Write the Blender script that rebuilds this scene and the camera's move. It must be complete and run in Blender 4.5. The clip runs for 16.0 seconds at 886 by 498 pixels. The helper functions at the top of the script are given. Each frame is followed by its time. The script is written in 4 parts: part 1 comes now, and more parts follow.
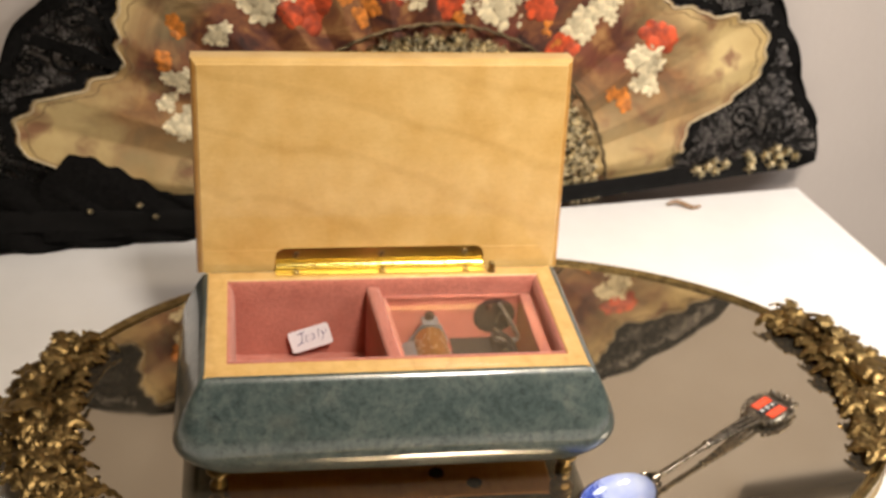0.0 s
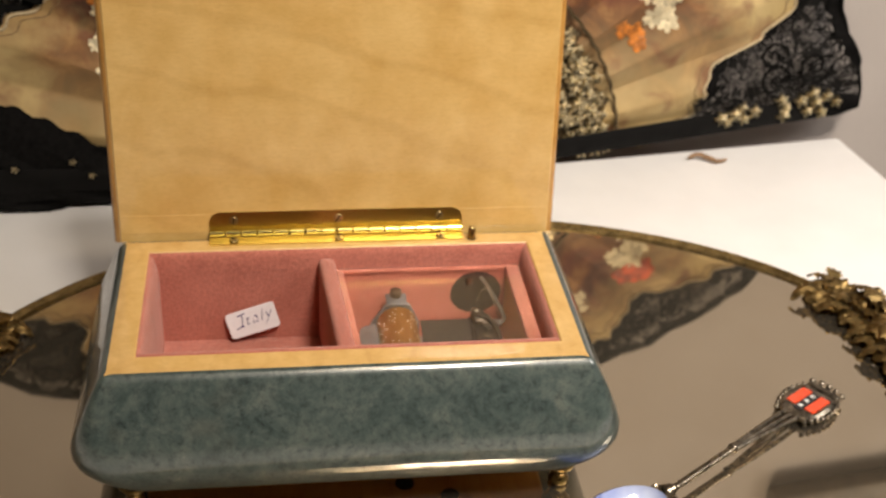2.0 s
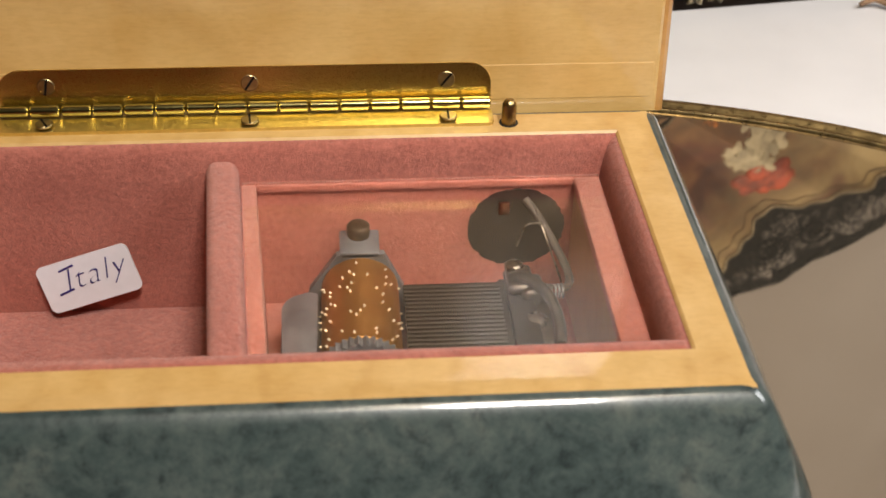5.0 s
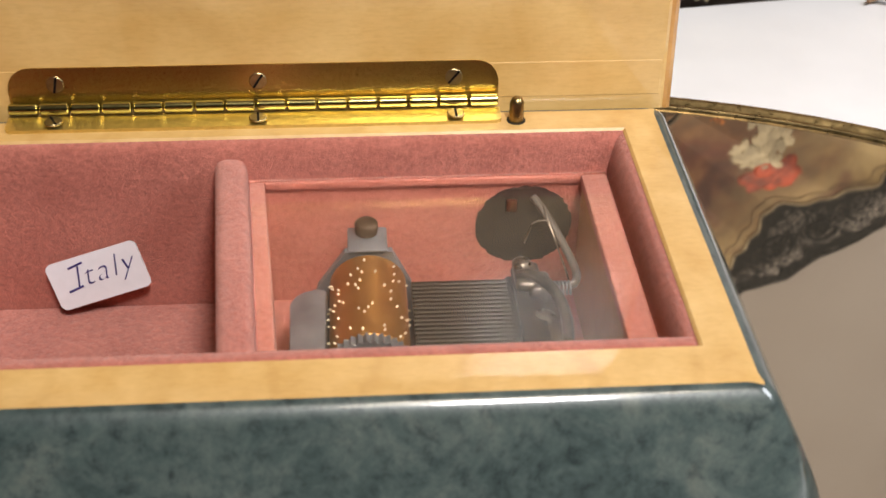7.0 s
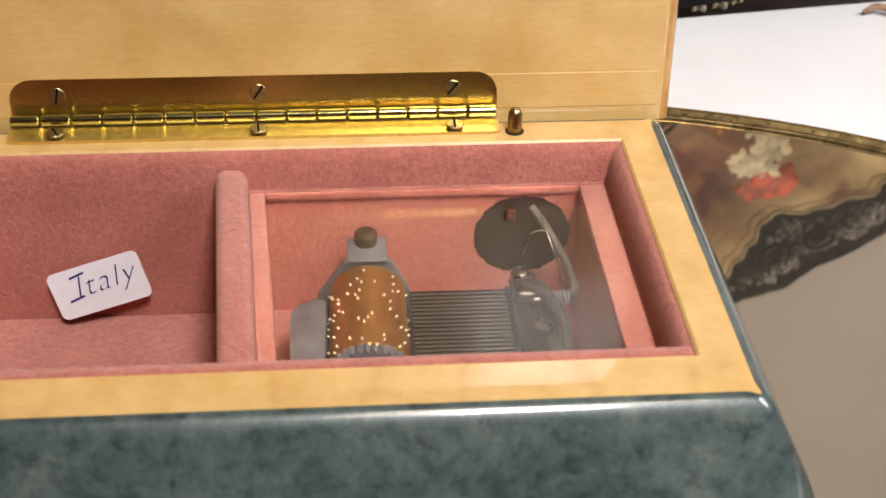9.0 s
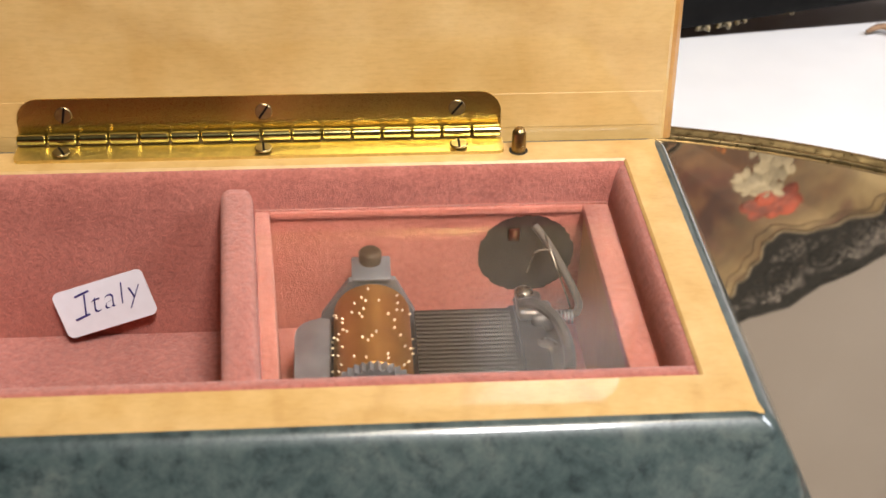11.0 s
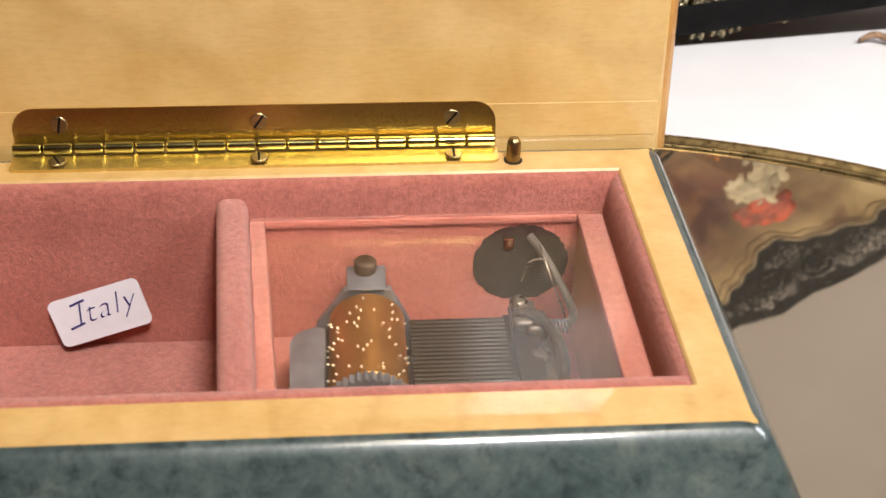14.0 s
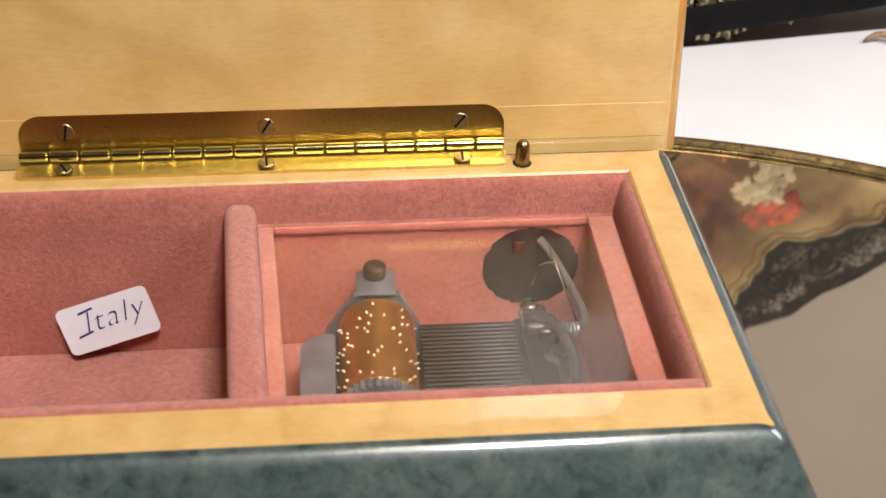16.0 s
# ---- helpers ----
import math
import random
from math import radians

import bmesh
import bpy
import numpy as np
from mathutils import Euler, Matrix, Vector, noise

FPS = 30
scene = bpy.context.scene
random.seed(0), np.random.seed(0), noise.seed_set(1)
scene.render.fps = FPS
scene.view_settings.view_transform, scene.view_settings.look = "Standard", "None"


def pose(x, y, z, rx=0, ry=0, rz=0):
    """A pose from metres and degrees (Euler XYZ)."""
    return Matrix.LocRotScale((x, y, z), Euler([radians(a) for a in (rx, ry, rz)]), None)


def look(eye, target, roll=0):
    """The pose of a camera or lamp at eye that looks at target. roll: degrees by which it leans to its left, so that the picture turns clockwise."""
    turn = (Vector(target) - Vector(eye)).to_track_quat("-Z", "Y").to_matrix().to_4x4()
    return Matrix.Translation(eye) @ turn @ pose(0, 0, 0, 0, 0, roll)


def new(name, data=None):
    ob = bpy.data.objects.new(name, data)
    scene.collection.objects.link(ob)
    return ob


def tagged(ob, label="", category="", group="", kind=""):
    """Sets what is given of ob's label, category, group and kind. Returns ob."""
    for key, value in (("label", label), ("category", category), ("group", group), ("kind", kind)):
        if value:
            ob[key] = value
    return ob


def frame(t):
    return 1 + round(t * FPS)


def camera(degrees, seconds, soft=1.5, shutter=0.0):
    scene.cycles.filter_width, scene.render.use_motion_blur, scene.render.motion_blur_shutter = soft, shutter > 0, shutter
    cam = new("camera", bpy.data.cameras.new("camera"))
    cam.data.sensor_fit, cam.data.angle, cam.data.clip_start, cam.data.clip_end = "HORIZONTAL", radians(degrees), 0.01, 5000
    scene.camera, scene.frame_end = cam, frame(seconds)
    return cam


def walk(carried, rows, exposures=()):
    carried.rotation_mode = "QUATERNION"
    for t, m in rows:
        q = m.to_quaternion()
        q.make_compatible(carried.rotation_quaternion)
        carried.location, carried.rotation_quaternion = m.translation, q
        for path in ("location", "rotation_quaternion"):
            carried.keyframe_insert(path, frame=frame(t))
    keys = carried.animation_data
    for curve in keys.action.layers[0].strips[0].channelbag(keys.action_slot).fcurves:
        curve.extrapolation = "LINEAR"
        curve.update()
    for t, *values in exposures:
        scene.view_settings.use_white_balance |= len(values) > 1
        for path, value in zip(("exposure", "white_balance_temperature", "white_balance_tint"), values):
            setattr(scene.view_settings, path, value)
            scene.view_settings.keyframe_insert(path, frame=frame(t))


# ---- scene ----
cam = camera(38.5, 16.0)
PATH = [
    (0, (-0.05309, -0.37237, 0.32932), (0.24671, 1.34447, -0.65181), 3.832),
    (0.5, (-0.05797, -0.37612, 0.33140), (0.23531, 1.34850, -0.63798), 2.937),
    (1, (-0.05631, -0.37492, 0.33089), (0.23266, 1.33767, -0.66084), 2.769),
    (1.5, (-0.04005, -0.35444, 0.31543), (0.28254, 1.33888, -0.69877), 5.171),
    (2, (-0.02074, -0.29599, 0.28649), (0.23829, 1.39380, -0.75153), 2.906),
    (2.2, (-0.00830, -0.27399, 0.27444), (0.23931, 1.42821, -0.74595), 2.789),
    (2.5, (0.00318, -0.22408, 0.24964), (0.19284, 1.50155, -0.74345), -0.467),
    (2.7, (0.01729, -0.18950, 0.22897), (0.21440, 1.53893, -0.75777), -1.312),
    (3, (0.01927, -0.16222, 0.21402), (0.25062, 1.49610, -0.87981), 1.127),
    (3.2, (0.01403, -0.14363, 0.20159), (0.26960, 1.46472, -0.95939), 3.990),
    (3.5, (0.01772, -0.12400, 0.18075), (0.22615, 1.49939, -0.96867), 3.119),
    (6, (0.01687, -0.12039, 0.17884), (0.15125, 1.47561, -1.01896), 1.165),
    (6.5, (0.01693, -0.12091, 0.17909), (0.14864, 1.47949, -1.01312), 1.102),
    (7, (0.01684, -0.12108, 0.17937), (0.14891, 1.48393, -1.00658), 1.126),
    (7.5, (0.01682, -0.12137, 0.17986), (0.15220, 1.48475, -1.00422), 1.240),
    (8, (0.01700, -0.12148, 0.17981), (0.15287, 1.48689, -1.00117), 1.250),
    (8.5, (0.01684, -0.12176, 0.18023), (0.15522, 1.48831, -0.99813), 1.235),
    (9, (0.01665, -0.12203, 0.18052), (0.15161, 1.49023, -0.99523), 1.134),
    (9.5, (0.01672, -0.12187, 0.18066), (0.14881, 1.49541, -0.98850), 1.030),
    (10, (0.01674, -0.12237, 0.18087), (0.14701, 1.50143, -0.97943), 0.991),
    (12.5, (0.01664, -0.12260, 0.18140), (0.14291, 1.50849, -0.96908), 1.138),
    (13, (0.01646, -0.12217, 0.18165), (0.14882, 1.50794, -0.96952), 1.156),
    (13.5, (0.01650, -0.12228, 0.18172), (0.15131, 1.50977, -0.96642), 1.206),
    (14, (0.01649, -0.12259, 0.18211), (0.15490, 1.51036, -0.96431), 1.290),
    (14.5, (0.01644, -0.12280, 0.18222), (0.15765, 1.51281, -0.96008), 1.350),
    (15, (0.01660, -0.12267, 0.18210), (0.16293, 1.51342, -0.95887), 1.444),
    (15.5, (0.01633, -0.12421, 0.18331), (0.18156, 1.51349, -0.95275), 1.654),
    (16, (0.01551, -0.12143, 0.18117), (0.14871, 1.51643, -0.95887), 0.593),
]
walk(cam, [(t, look(eye, target, roll)) for t, eye, target, roll in PATH],
     [(0, -0.06, 6850, 10), (1.5, -0.14, 6900, 10), (2, -0.32, 6900, 10), (2.5, -0.69, 7300, 10), (3, -0.73, 7000, 10), (3.5, -0.79, 6850, 10), (6, -0.26, 6080, 10),
      (8, -0.23, 6000, 10), (10, -0.13, 5950, 10), (12.5, -0.05, 6000, 10), (14.5, -0.06, 6000, 10), (16, -0.15, 6000, 10)])

# a small lens opening, focused on the box
cam.data.dof.use_dof = True
cam.data.dof.focus_distance = 0.25
cam.data.dof.aperture_fstop = 42.0

# ---- world, light, exposure ----
world = bpy.data.worlds.new("world")
scene.world = world
world.use_nodes = True
world.node_tree.nodes["Background"].inputs[0].default_value = (0.9, 0.85, 0.8, 1)
world.node_tree.nodes["Background"].inputs[1].default_value = 0.12
scene.view_settings.exposure = 0.0

# The table and the wall stand turned by eight degrees to the box.
TURN = radians(8.0)
U = Vector((math.cos(TURN), math.sin(TURN), 0.0))      # along the wall
N = Vector((math.sin(TURN), -math.cos(TURN), 0.0))     # out of the wall
CORNER = Vector((0.2733, 0.2720, 0.0))                   # rear corner of the table top
ROOM = Matrix(((U.x, -N.x, 0, CORNER.x), (U.y, -N.y, 0, CORNER.y), (0, 0, 1, 0), (0, 0, 0, 1)))
MIRROR_Z = 0.011
TOP_Z = 0.065


def lamp(name, m, sx, sy, watts, colour):
    data = bpy.data.lights.new(name, "AREA")
    data.shape, data.size, data.size_y = "RECTANGLE", sx, sy
    data.energy, data.color = watts, colour
    ob = new(name, data)
    ob.matrix_world = m
    return ob


front = lamp("ceiling_light", look((0.34, -0.62, 1.60), (0.36, -0.30, 0.0)), 0.55, 0.10, 3.0, (1.0, 0.79, 0.53))
front.data.spread = radians(110)
lamp("ceiling_light_rear", look((0.20, -0.95, 1.60), (0.20, -0.75, 0.0)), 0.40, 0.10, 2.3, (1.0, 0.79, 0.53))
# unseen key lamp, placed by the varnish highlights, narrowed to leave the left dimmer
key = lamp("key_area_light", look((0.26, -0.72, 1.20), (0.235, 0.08, 0.0)), 0.20, 0.20, 1.90, (1.0, 0.93, 0.86))
key.data.spread = radians(48)
# added fill with no seen source, brightens the right of the table
east = lamp("east_fill_light", look((0.72, -0.12, 0.62), (0.24, 0.12, 0.0)), 0.30, 0.30, 1.60, (0.97, 0.94, 0.93))
east.data.spread = radians(105)


# ---- helpers for meshes ----
def finish(me, smooth=35.0):
    me.validate()
    if smooth:
        for p in me.polygons:
            p.use_smooth = True
        me.set_sharp_from_angle(angle=radians(smooth))
    return me


def mesh_of(name, bm, mat, smooth=35.0):
    bmesh.ops.recalc_face_normals(bm, faces=bm.faces)
    me = bpy.data.meshes.new(name)
    bm.to_mesh(me)
    bm.free()
    if mat:
        me.materials.append(mat)
    return finish(me, smooth)


def thing(name, x, y, z, label, category, group="", kind=""):
    ob = new(name)
    ob.empty_display_size = 0.01
    ob.matrix_basis = Matrix.Translation((x, y, z))
    return tagged(ob, label, category, group, kind)


def hang(ob, parent):
    ob.parent = parent
    ob.matrix_parent_inverse = (parent.matrix_basis.inverted() if parent.data is None else Matrix.Identity(4))
    return ob


def part(name, bm, mat, parent, label="", smooth=35.0):
    ob = hang(new(name, mesh_of(name, bm, mat, smooth)), parent)
    return tagged(ob, label)


def piece(name, me, m, parent, label=""):
    ob = new(name, me)
    ob.matrix_basis = m
    return tagged(hang(ob, parent), label)


def box(bm, x0, x1, y0, y1, z0, z1, bevel=0.0, segs=2, m=None):
    b = bmesh.new()
    vs = [b.verts.new((x, y, z)) for z in (z0, z1) for y in (y0, y1) for x in (x0, x1)]
    for f in ((0, 1, 3, 2), (4, 6, 7, 5), (0, 4, 5, 1), (2, 3, 7, 6), (0, 2, 6, 4), (1, 5, 7, 3)):
        b.faces.new([vs[i] for i in f])
    bmesh.ops.recalc_face_normals(b, faces=b.faces)
    if bevel:
        bmesh.ops.bevel(b, geom=b.edges[:], offset=bevel, segments=segs, profile=0.5, affect="EDGES")
    join(bm, b, m)


def join(bm, b, m=None):
    idx = {}
    for v in b.verts:
        idx[v] = bm.verts.new(m @ v.co if m else v.co)
    for f in b.faces:
        bm.faces.new([idx[v] for v in f.verts])
    b.free()


def loft(bm, rings, closed=True, cap0=False, cap1=False):
    rows = [[bm.verts.new(p) for p in ring] for ring in rings]
    n = len(rows[0])
    for a, b in zip(rows, rows[1:]):
        for i in range(n if closed else n - 1):
            j = (i + 1) % n
            bm.faces.new((a[i], a[j], b[j], b[i]))
    if cap0:
        bm.faces.new(rows[0][::-1])
    if cap1:
        bm.faces.new(rows[-1])


def lathe(bm, profile, m, n=20, cap=True):
    rings = [[m @ Vector((r * math.cos(2 * math.pi * i / n), r * math.sin(2 * math.pi * i / n), z)) for i in range(n)] for r, z in profile]
    loft(bm, rings, True, cap, cap)


def tube(bm, pts, r, n=8, cap=True):
    pts = [Vector(p) for p in pts]
    rings = []
    side = None
    for i, p in enumerate(pts):
        d = (pts[min(i + 1, len(pts) - 1)] - pts[max(i - 1, 0)]).normalized()
        if side is None:
            side = d.orthogonal().normalized()
        side = (side - d * side.dot(d)).normalized()
        other = d.cross(side)
        rad = r(i / (len(pts) - 1)) if callable(r) else r
        rings.append([p + (side * math.cos(a) + other * math.sin(a)) * rad for a in (2 * math.pi * k / n for k in range(n))])
    loft(bm, rings, True, cap, cap)


def spline(pts, steps=8):
    pts = [Vector(p) for p in pts]
    out = []
    for i in range(len(pts) - 1):
        p0, p1, p2, p3 = pts[max(i - 1, 0)], pts[i], pts[i + 1], pts[min(i + 2, len(pts) - 1)]
        for k in range(steps):
            t = k / steps
            out.append(0.5 * ((2 * p1) + (p2 - p0) * t + (2 * p0 - 5 * p1 + 4 * p2 - p3) * t * t + (3 * p1 - p0 - 3 * p2 + p3) * t ** 3))
    return out + [pts[-1]]


# ---- materials ----
def material(name):
    mat = bpy.data.materials.new(name)
    mat.use_nodes = True
    nt = mat.node_tree
    return mat, nt, nt.nodes["Principled BSDF"]


def node(nt, kind, **inputs):
    nd = nt.nodes.new(kind)
    for k, v in inputs.items():
        nd.inputs[k.replace("_", " ")].default_value = v
    return nd


def coords(nt, scale=(1, 1, 1), rot=(0, 0, 0), random_shift=False):
    tc = nt.nodes.new("ShaderNodeTexCoord")
    mp = nt.nodes.new("ShaderNodeMapping")
    mp.inputs["Scale"].default_value = scale
    mp.inputs["Rotation"].default_value = rot
    nt.links.new(tc.outputs["Object"], mp.inputs["Vector"])
    if random_shift:
        oi = nt.nodes.new("ShaderNodeObjectInfo")
        mul = nt.nodes.new("ShaderNodeVectorMath")
        mul.operation = "SCALE"
        mul.inputs[0].default_value = (1.7, 2.3, 3.1)
        nt.links.new(oi.outputs["Random"], mul.inputs["Scale"])
        nt.links.new(mul.outputs[0], mp.inputs["Location"])
    return mp.outputs["Vector"]


def noise_tex(nt, vec, scale, detail=4.0, rough=0.55, distort=0.0):
    nd = node(nt, "ShaderNodeTexNoise", Scale=scale, Detail=detail, Roughness=rough, Distortion=distort)
    nt.links.new(vec, nd.inputs["Vector"])
    return nd.outputs["Fac"]


def ramp(nt, fac, stops):
    nd = nt.nodes.new("ShaderNodeValToRGB")
    els = nd.color_ramp.elements
    while len(els) < len(stops):
        els.new(0.5)
    for e, (p, c) in zip(els, stops):
        e.position = p
        e.color = (*c, 1) if len(c) == 3 else c
    nt.links.new(fac, nd.inputs["Fac"])
    return nd.outputs["Color"]


def mix(nt, a, b, fac, mode="MIX"):
    nd = nt.nodes.new("ShaderNodeMix")
    nd.data_type, nd.blend_type = "RGBA", mode
    for sock, v in ((nd.inputs[0], fac), (nd.inputs[6], a), (nd.inputs[7], b)):
        if isinstance(v, (int, float)):
            sock.default_value = v
        elif isinstance(v, tuple):
            sock.default_value = (*v, 1)
        else:
            nt.links.new(v, sock)
    return nd.outputs[2]


def bump(nt, bsdf, height, strength, dist):
    nd = node(nt, "ShaderNodeBump", Strength=strength, Distance=dist)
    nt.links.new(height, nd.inputs["Height"])
    nt.links.new(nd.outputs["Normal"], bsdf.inputs["Normal"])


def simple(name, colour, rough=0.5, metal=0.0, var=0.12, scale=120.0, bump_d=0.0, coat=0.0, shift=False, bump_scale=400.0, island=0.0):
    mat, nt, b = material(name)
    vec = coords(nt, random_shift=shift)
    f = noise_tex(nt, vec, scale, 5)
    dark = tuple(c * (1 - var * 2.2) for c in colour)
    light = tuple(min(1, c * (1 + var)) for c in colour)
    col = ramp(nt, f, [(0.3, dark), (0.7, light)])
    if island:
        geo = nt.nodes.new("ShaderNodeNewGeometry")
        col = mix(nt, col, ramp(nt, geo.outputs["Random Per Island"], [(0.0, (1 - island,) * 3), (1.0, (1, 1, 1))]), 1.0, "MULTIPLY")
    nt.links.new(col, b.inputs["Base Color"])
    g = noise_tex(nt, vec, scale * 3.1, 3)
    nt.links.new(ramp(nt, g, [(0.3, (rough * 0.8,) * 3), (0.75, (min(1, rough * 1.25),) * 3)]), b.inputs["Roughness"])
    b.inputs["Metallic"].default_value = metal
    b.inputs["Coat Weight"].default_value = coat
    b.inputs["Coat Roughness"].default_value = 0.06
    if bump_d:
        bump(nt, b, noise_tex(nt, vec, bump_scale, 4), 0.6, bump_d)
    return mat


def burl_veneer():
    mat, nt, b = material("green_burl_veneer")
    vec = coords(nt)
    big = noise_tex(nt, vec, 85, 9, 0.74, 0.5)
    fine = noise_tex(nt, vec, 420, 6, 0.7, 0.3)
    base = ramp(nt, big, [(0.30, (0.022, 0.034, 0.034)), (0.44, (0.052, 0.074, 0.072)), (0.57, (0.082, 0.104, 0.098)), (0.74, (0.140, 0.150, 0.130))])
    spots = ramp(nt, fine, [(0.32, (0.40, 0.43, 0.45)), (0.47, (0.90, 0.92, 0.91)), (0.70, (1.28, 1.26, 1.20))])
    col = mix(nt, base, spots, 1.0, "MULTIPLY")
    brown = ramp(nt, noise_tex(nt, vec, 24, 3), [(0.60, (0, 0, 0)), (0.75, (0.5, 0.5, 0.5))])
    col = mix(nt, col, (0.15, 0.135, 0.105), brown)
    nt.links.new(col, b.inputs["Base Color"])
    b.inputs["Roughness"].default_value = 0.35
    b.inputs["Coat Weight"].default_value = 1.0
    b.inputs["Coat Roughness"].default_value = 0.085
    b.inputs["Coat IOR"].default_value = 1.55
    bump(nt, b, noise_tex(nt, vec, 60, 2), 0.08, 0.0006)
    return mat


def maple(name, lo, hi, rot, stretch=(1, 1, 1), coat=1.0, lines=0.30, bands=9.0, wander=4.0):
    mat, nt, b = material(name)
    vec = coords(nt, stretch, rot)
    w = nt.nodes.new("ShaderNodeTexWave")
    w.bands_direction = "Z"
    w.inputs["Scale"].default_value = bands
    w.inputs["Distortion"].default_value = wander
    w.inputs["Detail"].default_value = 3.0
    w.inputs["Detail Scale"].default_value = 0.8
    nt.links.new(vec, w.inputs["Vector"])
    grain = ramp(nt, w.outputs["Fac"], [(0.0, (0.74, 0.66, 0.52)), (0.10, (1.0, 1.0, 1.0)), (1.0, (1.0, 1.0, 1.0))])
    fibre = noise_tex(nt, coords(nt, (stretch[0] * 0.08, stretch[1], stretch[2]), rot), 900, 3)
    base = ramp(nt, noise_tex(nt, vec, 28, 4), [(0.3, lo), (0.7, hi)])
    col = mix(nt, base, grain, lines, "MULTIPLY")
    col = mix(nt, col, ramp(nt, fibre, [(0.3, (0.86, 0.82, 0.74)), (0.65, (1, 1, 1))]), 0.32, "MULTIPLY")
    fleck = noise_tex(nt, coords(nt, (0.35, 1, 1), rot), 1500, 3, 0.6)
    col = mix(nt, col, ramp(nt, fleck, [(0.36, (0.84, 0.76, 0.62)), (0.50, (1, 1, 1)), (0.68, (1.07, 1.06, 1.04))]), 0.24, "MULTIPLY")
    cloud = noise_tex(nt, coords(nt, (1, 1, 0.5), rot), 45, 5, 0.6, 1.5)
    col = mix(nt, col, ramp(nt, cloud, [(0.40, (0.93, 0.86, 0.72)), (0.58, (1, 1, 1))]), 0.4, "MULTIPLY")
    nt.links.new(col, b.inputs["Base Color"])
    b.inputs["Roughness"].default_value = 0.42
    b.inputs["Coat Weight"].default_value = coat
    b.inputs["Coat Roughness"].default_value = 0.07
    bump(nt, b, fibre, 0.08, 0.0002)
    return mat


def flocking():
    mat, nt, b = material("pink_flocking")
    vec = coords(nt)
    f = noise_tex(nt, vec, 900, 5, 0.8)
    g = noise_tex(nt, vec, 90, 4)
    col = mix(nt, ramp(nt, g, [(0.3, (0.48, 0.155, 0.112)), (0.7, (0.59, 0.208, 0.152))]), ramp(nt, f, [(0.35, (0.72, 0.68, 0.68)), (0.6, (1.06, 1.06, 1.06))]), 1.0, "MULTIPLY")
    nt.links.new(col, b.inputs["Base Color"])
    b.inputs["Roughness"].default_value = 0.95
    b.inputs["Sheen Weight"].default_value = 0.5
    b.inputs["Sheen Roughness"].default_value = 0.5
    b.inputs["Sheen Tint"].default_value = (1.0, 0.75, 0.7, 1)
    b.inputs["Specular IOR Level"].default_value = 0.1
    bump(nt, b, f, 0.85, 0.0007)
    return mat


def glass_mat(name, tint=(1, 1, 1), rough=0.0):
    mat, nt, b = material(name)
    b.inputs["Base Color"].default_value = (*tint, 1)
    b.inputs["Transmission Weight"].default_value = 1.0
    nt.links.new(ramp(nt, noise_tex(nt, coords(nt), 70, 5), [(0.55, (rough,) * 3), (0.8, (rough + 0.03,) * 3)]), b.inputs["Roughness"])
    b.inputs["IOR"].default_value = 1.28
    return mat


BURL = burl_veneer()
WOOD = maple("varnished_maple", (0.63, 0.39, 0.13), (0.75, 0.50, 0.20), (0, radians(24), 0), (6, 6, 6), lines=0.22)
WOOD_LID = maple("varnished_maple_lid", (0.66, 0.415, 0.135), (0.78, 0.53, 0.21), (0, radians(-17), 0), (2.6, 2.6, 2.6), lines=0.28, bands=5.0, wander=7.0)
EDGE_WOOD = maple("amber_edge_wood", (0.46, 0.22, 0.045), (0.60, 0.32, 0.085), (0, radians(80), 0), (6, 6, 6), 0.6)
BASE_WOOD = maple("orange_base_wood", (0.50, 0.23, 0.055), (0.62, 0.31, 0.09), (0, radians(80), 0), (6, 6, 6), 0.2)
PINK = flocking()
BRASS = simple("polished_brass", (0.78, 0.67, 0.27), 0.15, 1.0, 0.06, 700)
# hinge brass again, darkened in colour for the dark surroundings it mirrors
HINGE_PLATE = simple("brass_dark_reflection", (0.52, 0.39, 0.12), 0.30, 1.0, 0.02, 2600)
BOX_LEAF = simple("satin_brass_plate", (0.82, 0.68, 0.28), 0.36, 1.0, 0.06, 700)
OLD_BRASS = simple("aged_brass", (0.42, 0.30, 0.13), 0.32, 1.0, 0.25, 220, 0.0001)
GILT = simple("antique_gilt_metal", (0.34, 0.235, 0.098), 0.44, 1.0, 0.36, 150, 0.0003, shift=True)
GILT_PALE = simple("pale_gilt_metal", (0.66, 0.56, 0.36), 0.28, 1.0, 0.3, 200, 0.0002)
SILVER = simple("tarnished_silver", (0.34, 0.295, 0.235), 0.30, 1.0, 0.35, 300, 0.0001)
STEEL = simple("grey_steel", (0.34, 0.34, 0.34), 0.38, 1.0, 0.12, 260)
ZINC = simple("cast_zinc", (0.27, 0.285, 0.31), 0.5, 0.6, 0.12, 220, 0.0001)
WHITE = simple("white_laminate", (0.86, 0.85, 0.85), 0.38, 0.0, 0.02, 30, 0.00003)
WALL = simple("beige_wall_paint", (0.50, 0.45, 0.42), 0.75, 0.0, 0.03, 6, 0.0004, bump_scale=160)
# dimness of the room put into the colour of its unseen walls
DIM_WALL = simple("darkened_unseen_wall", (0.20, 0.165, 0.13), 0.8, 0.0, 0.05, 6)
CEIL = simple("white_ceiling_paint", (0.55, 0.50, 0.43), 0.85, 0.0, 0.03, 5)
FLOORING = simple("brown_floor", (0.20, 0.13, 0.08), 0.5, 0.0, 0.2, 8)
BLACK_WOOD = simple("black_lacquer", (0.005, 0.0046, 0.0044), 0.62, 0.0, 0.2, 60)
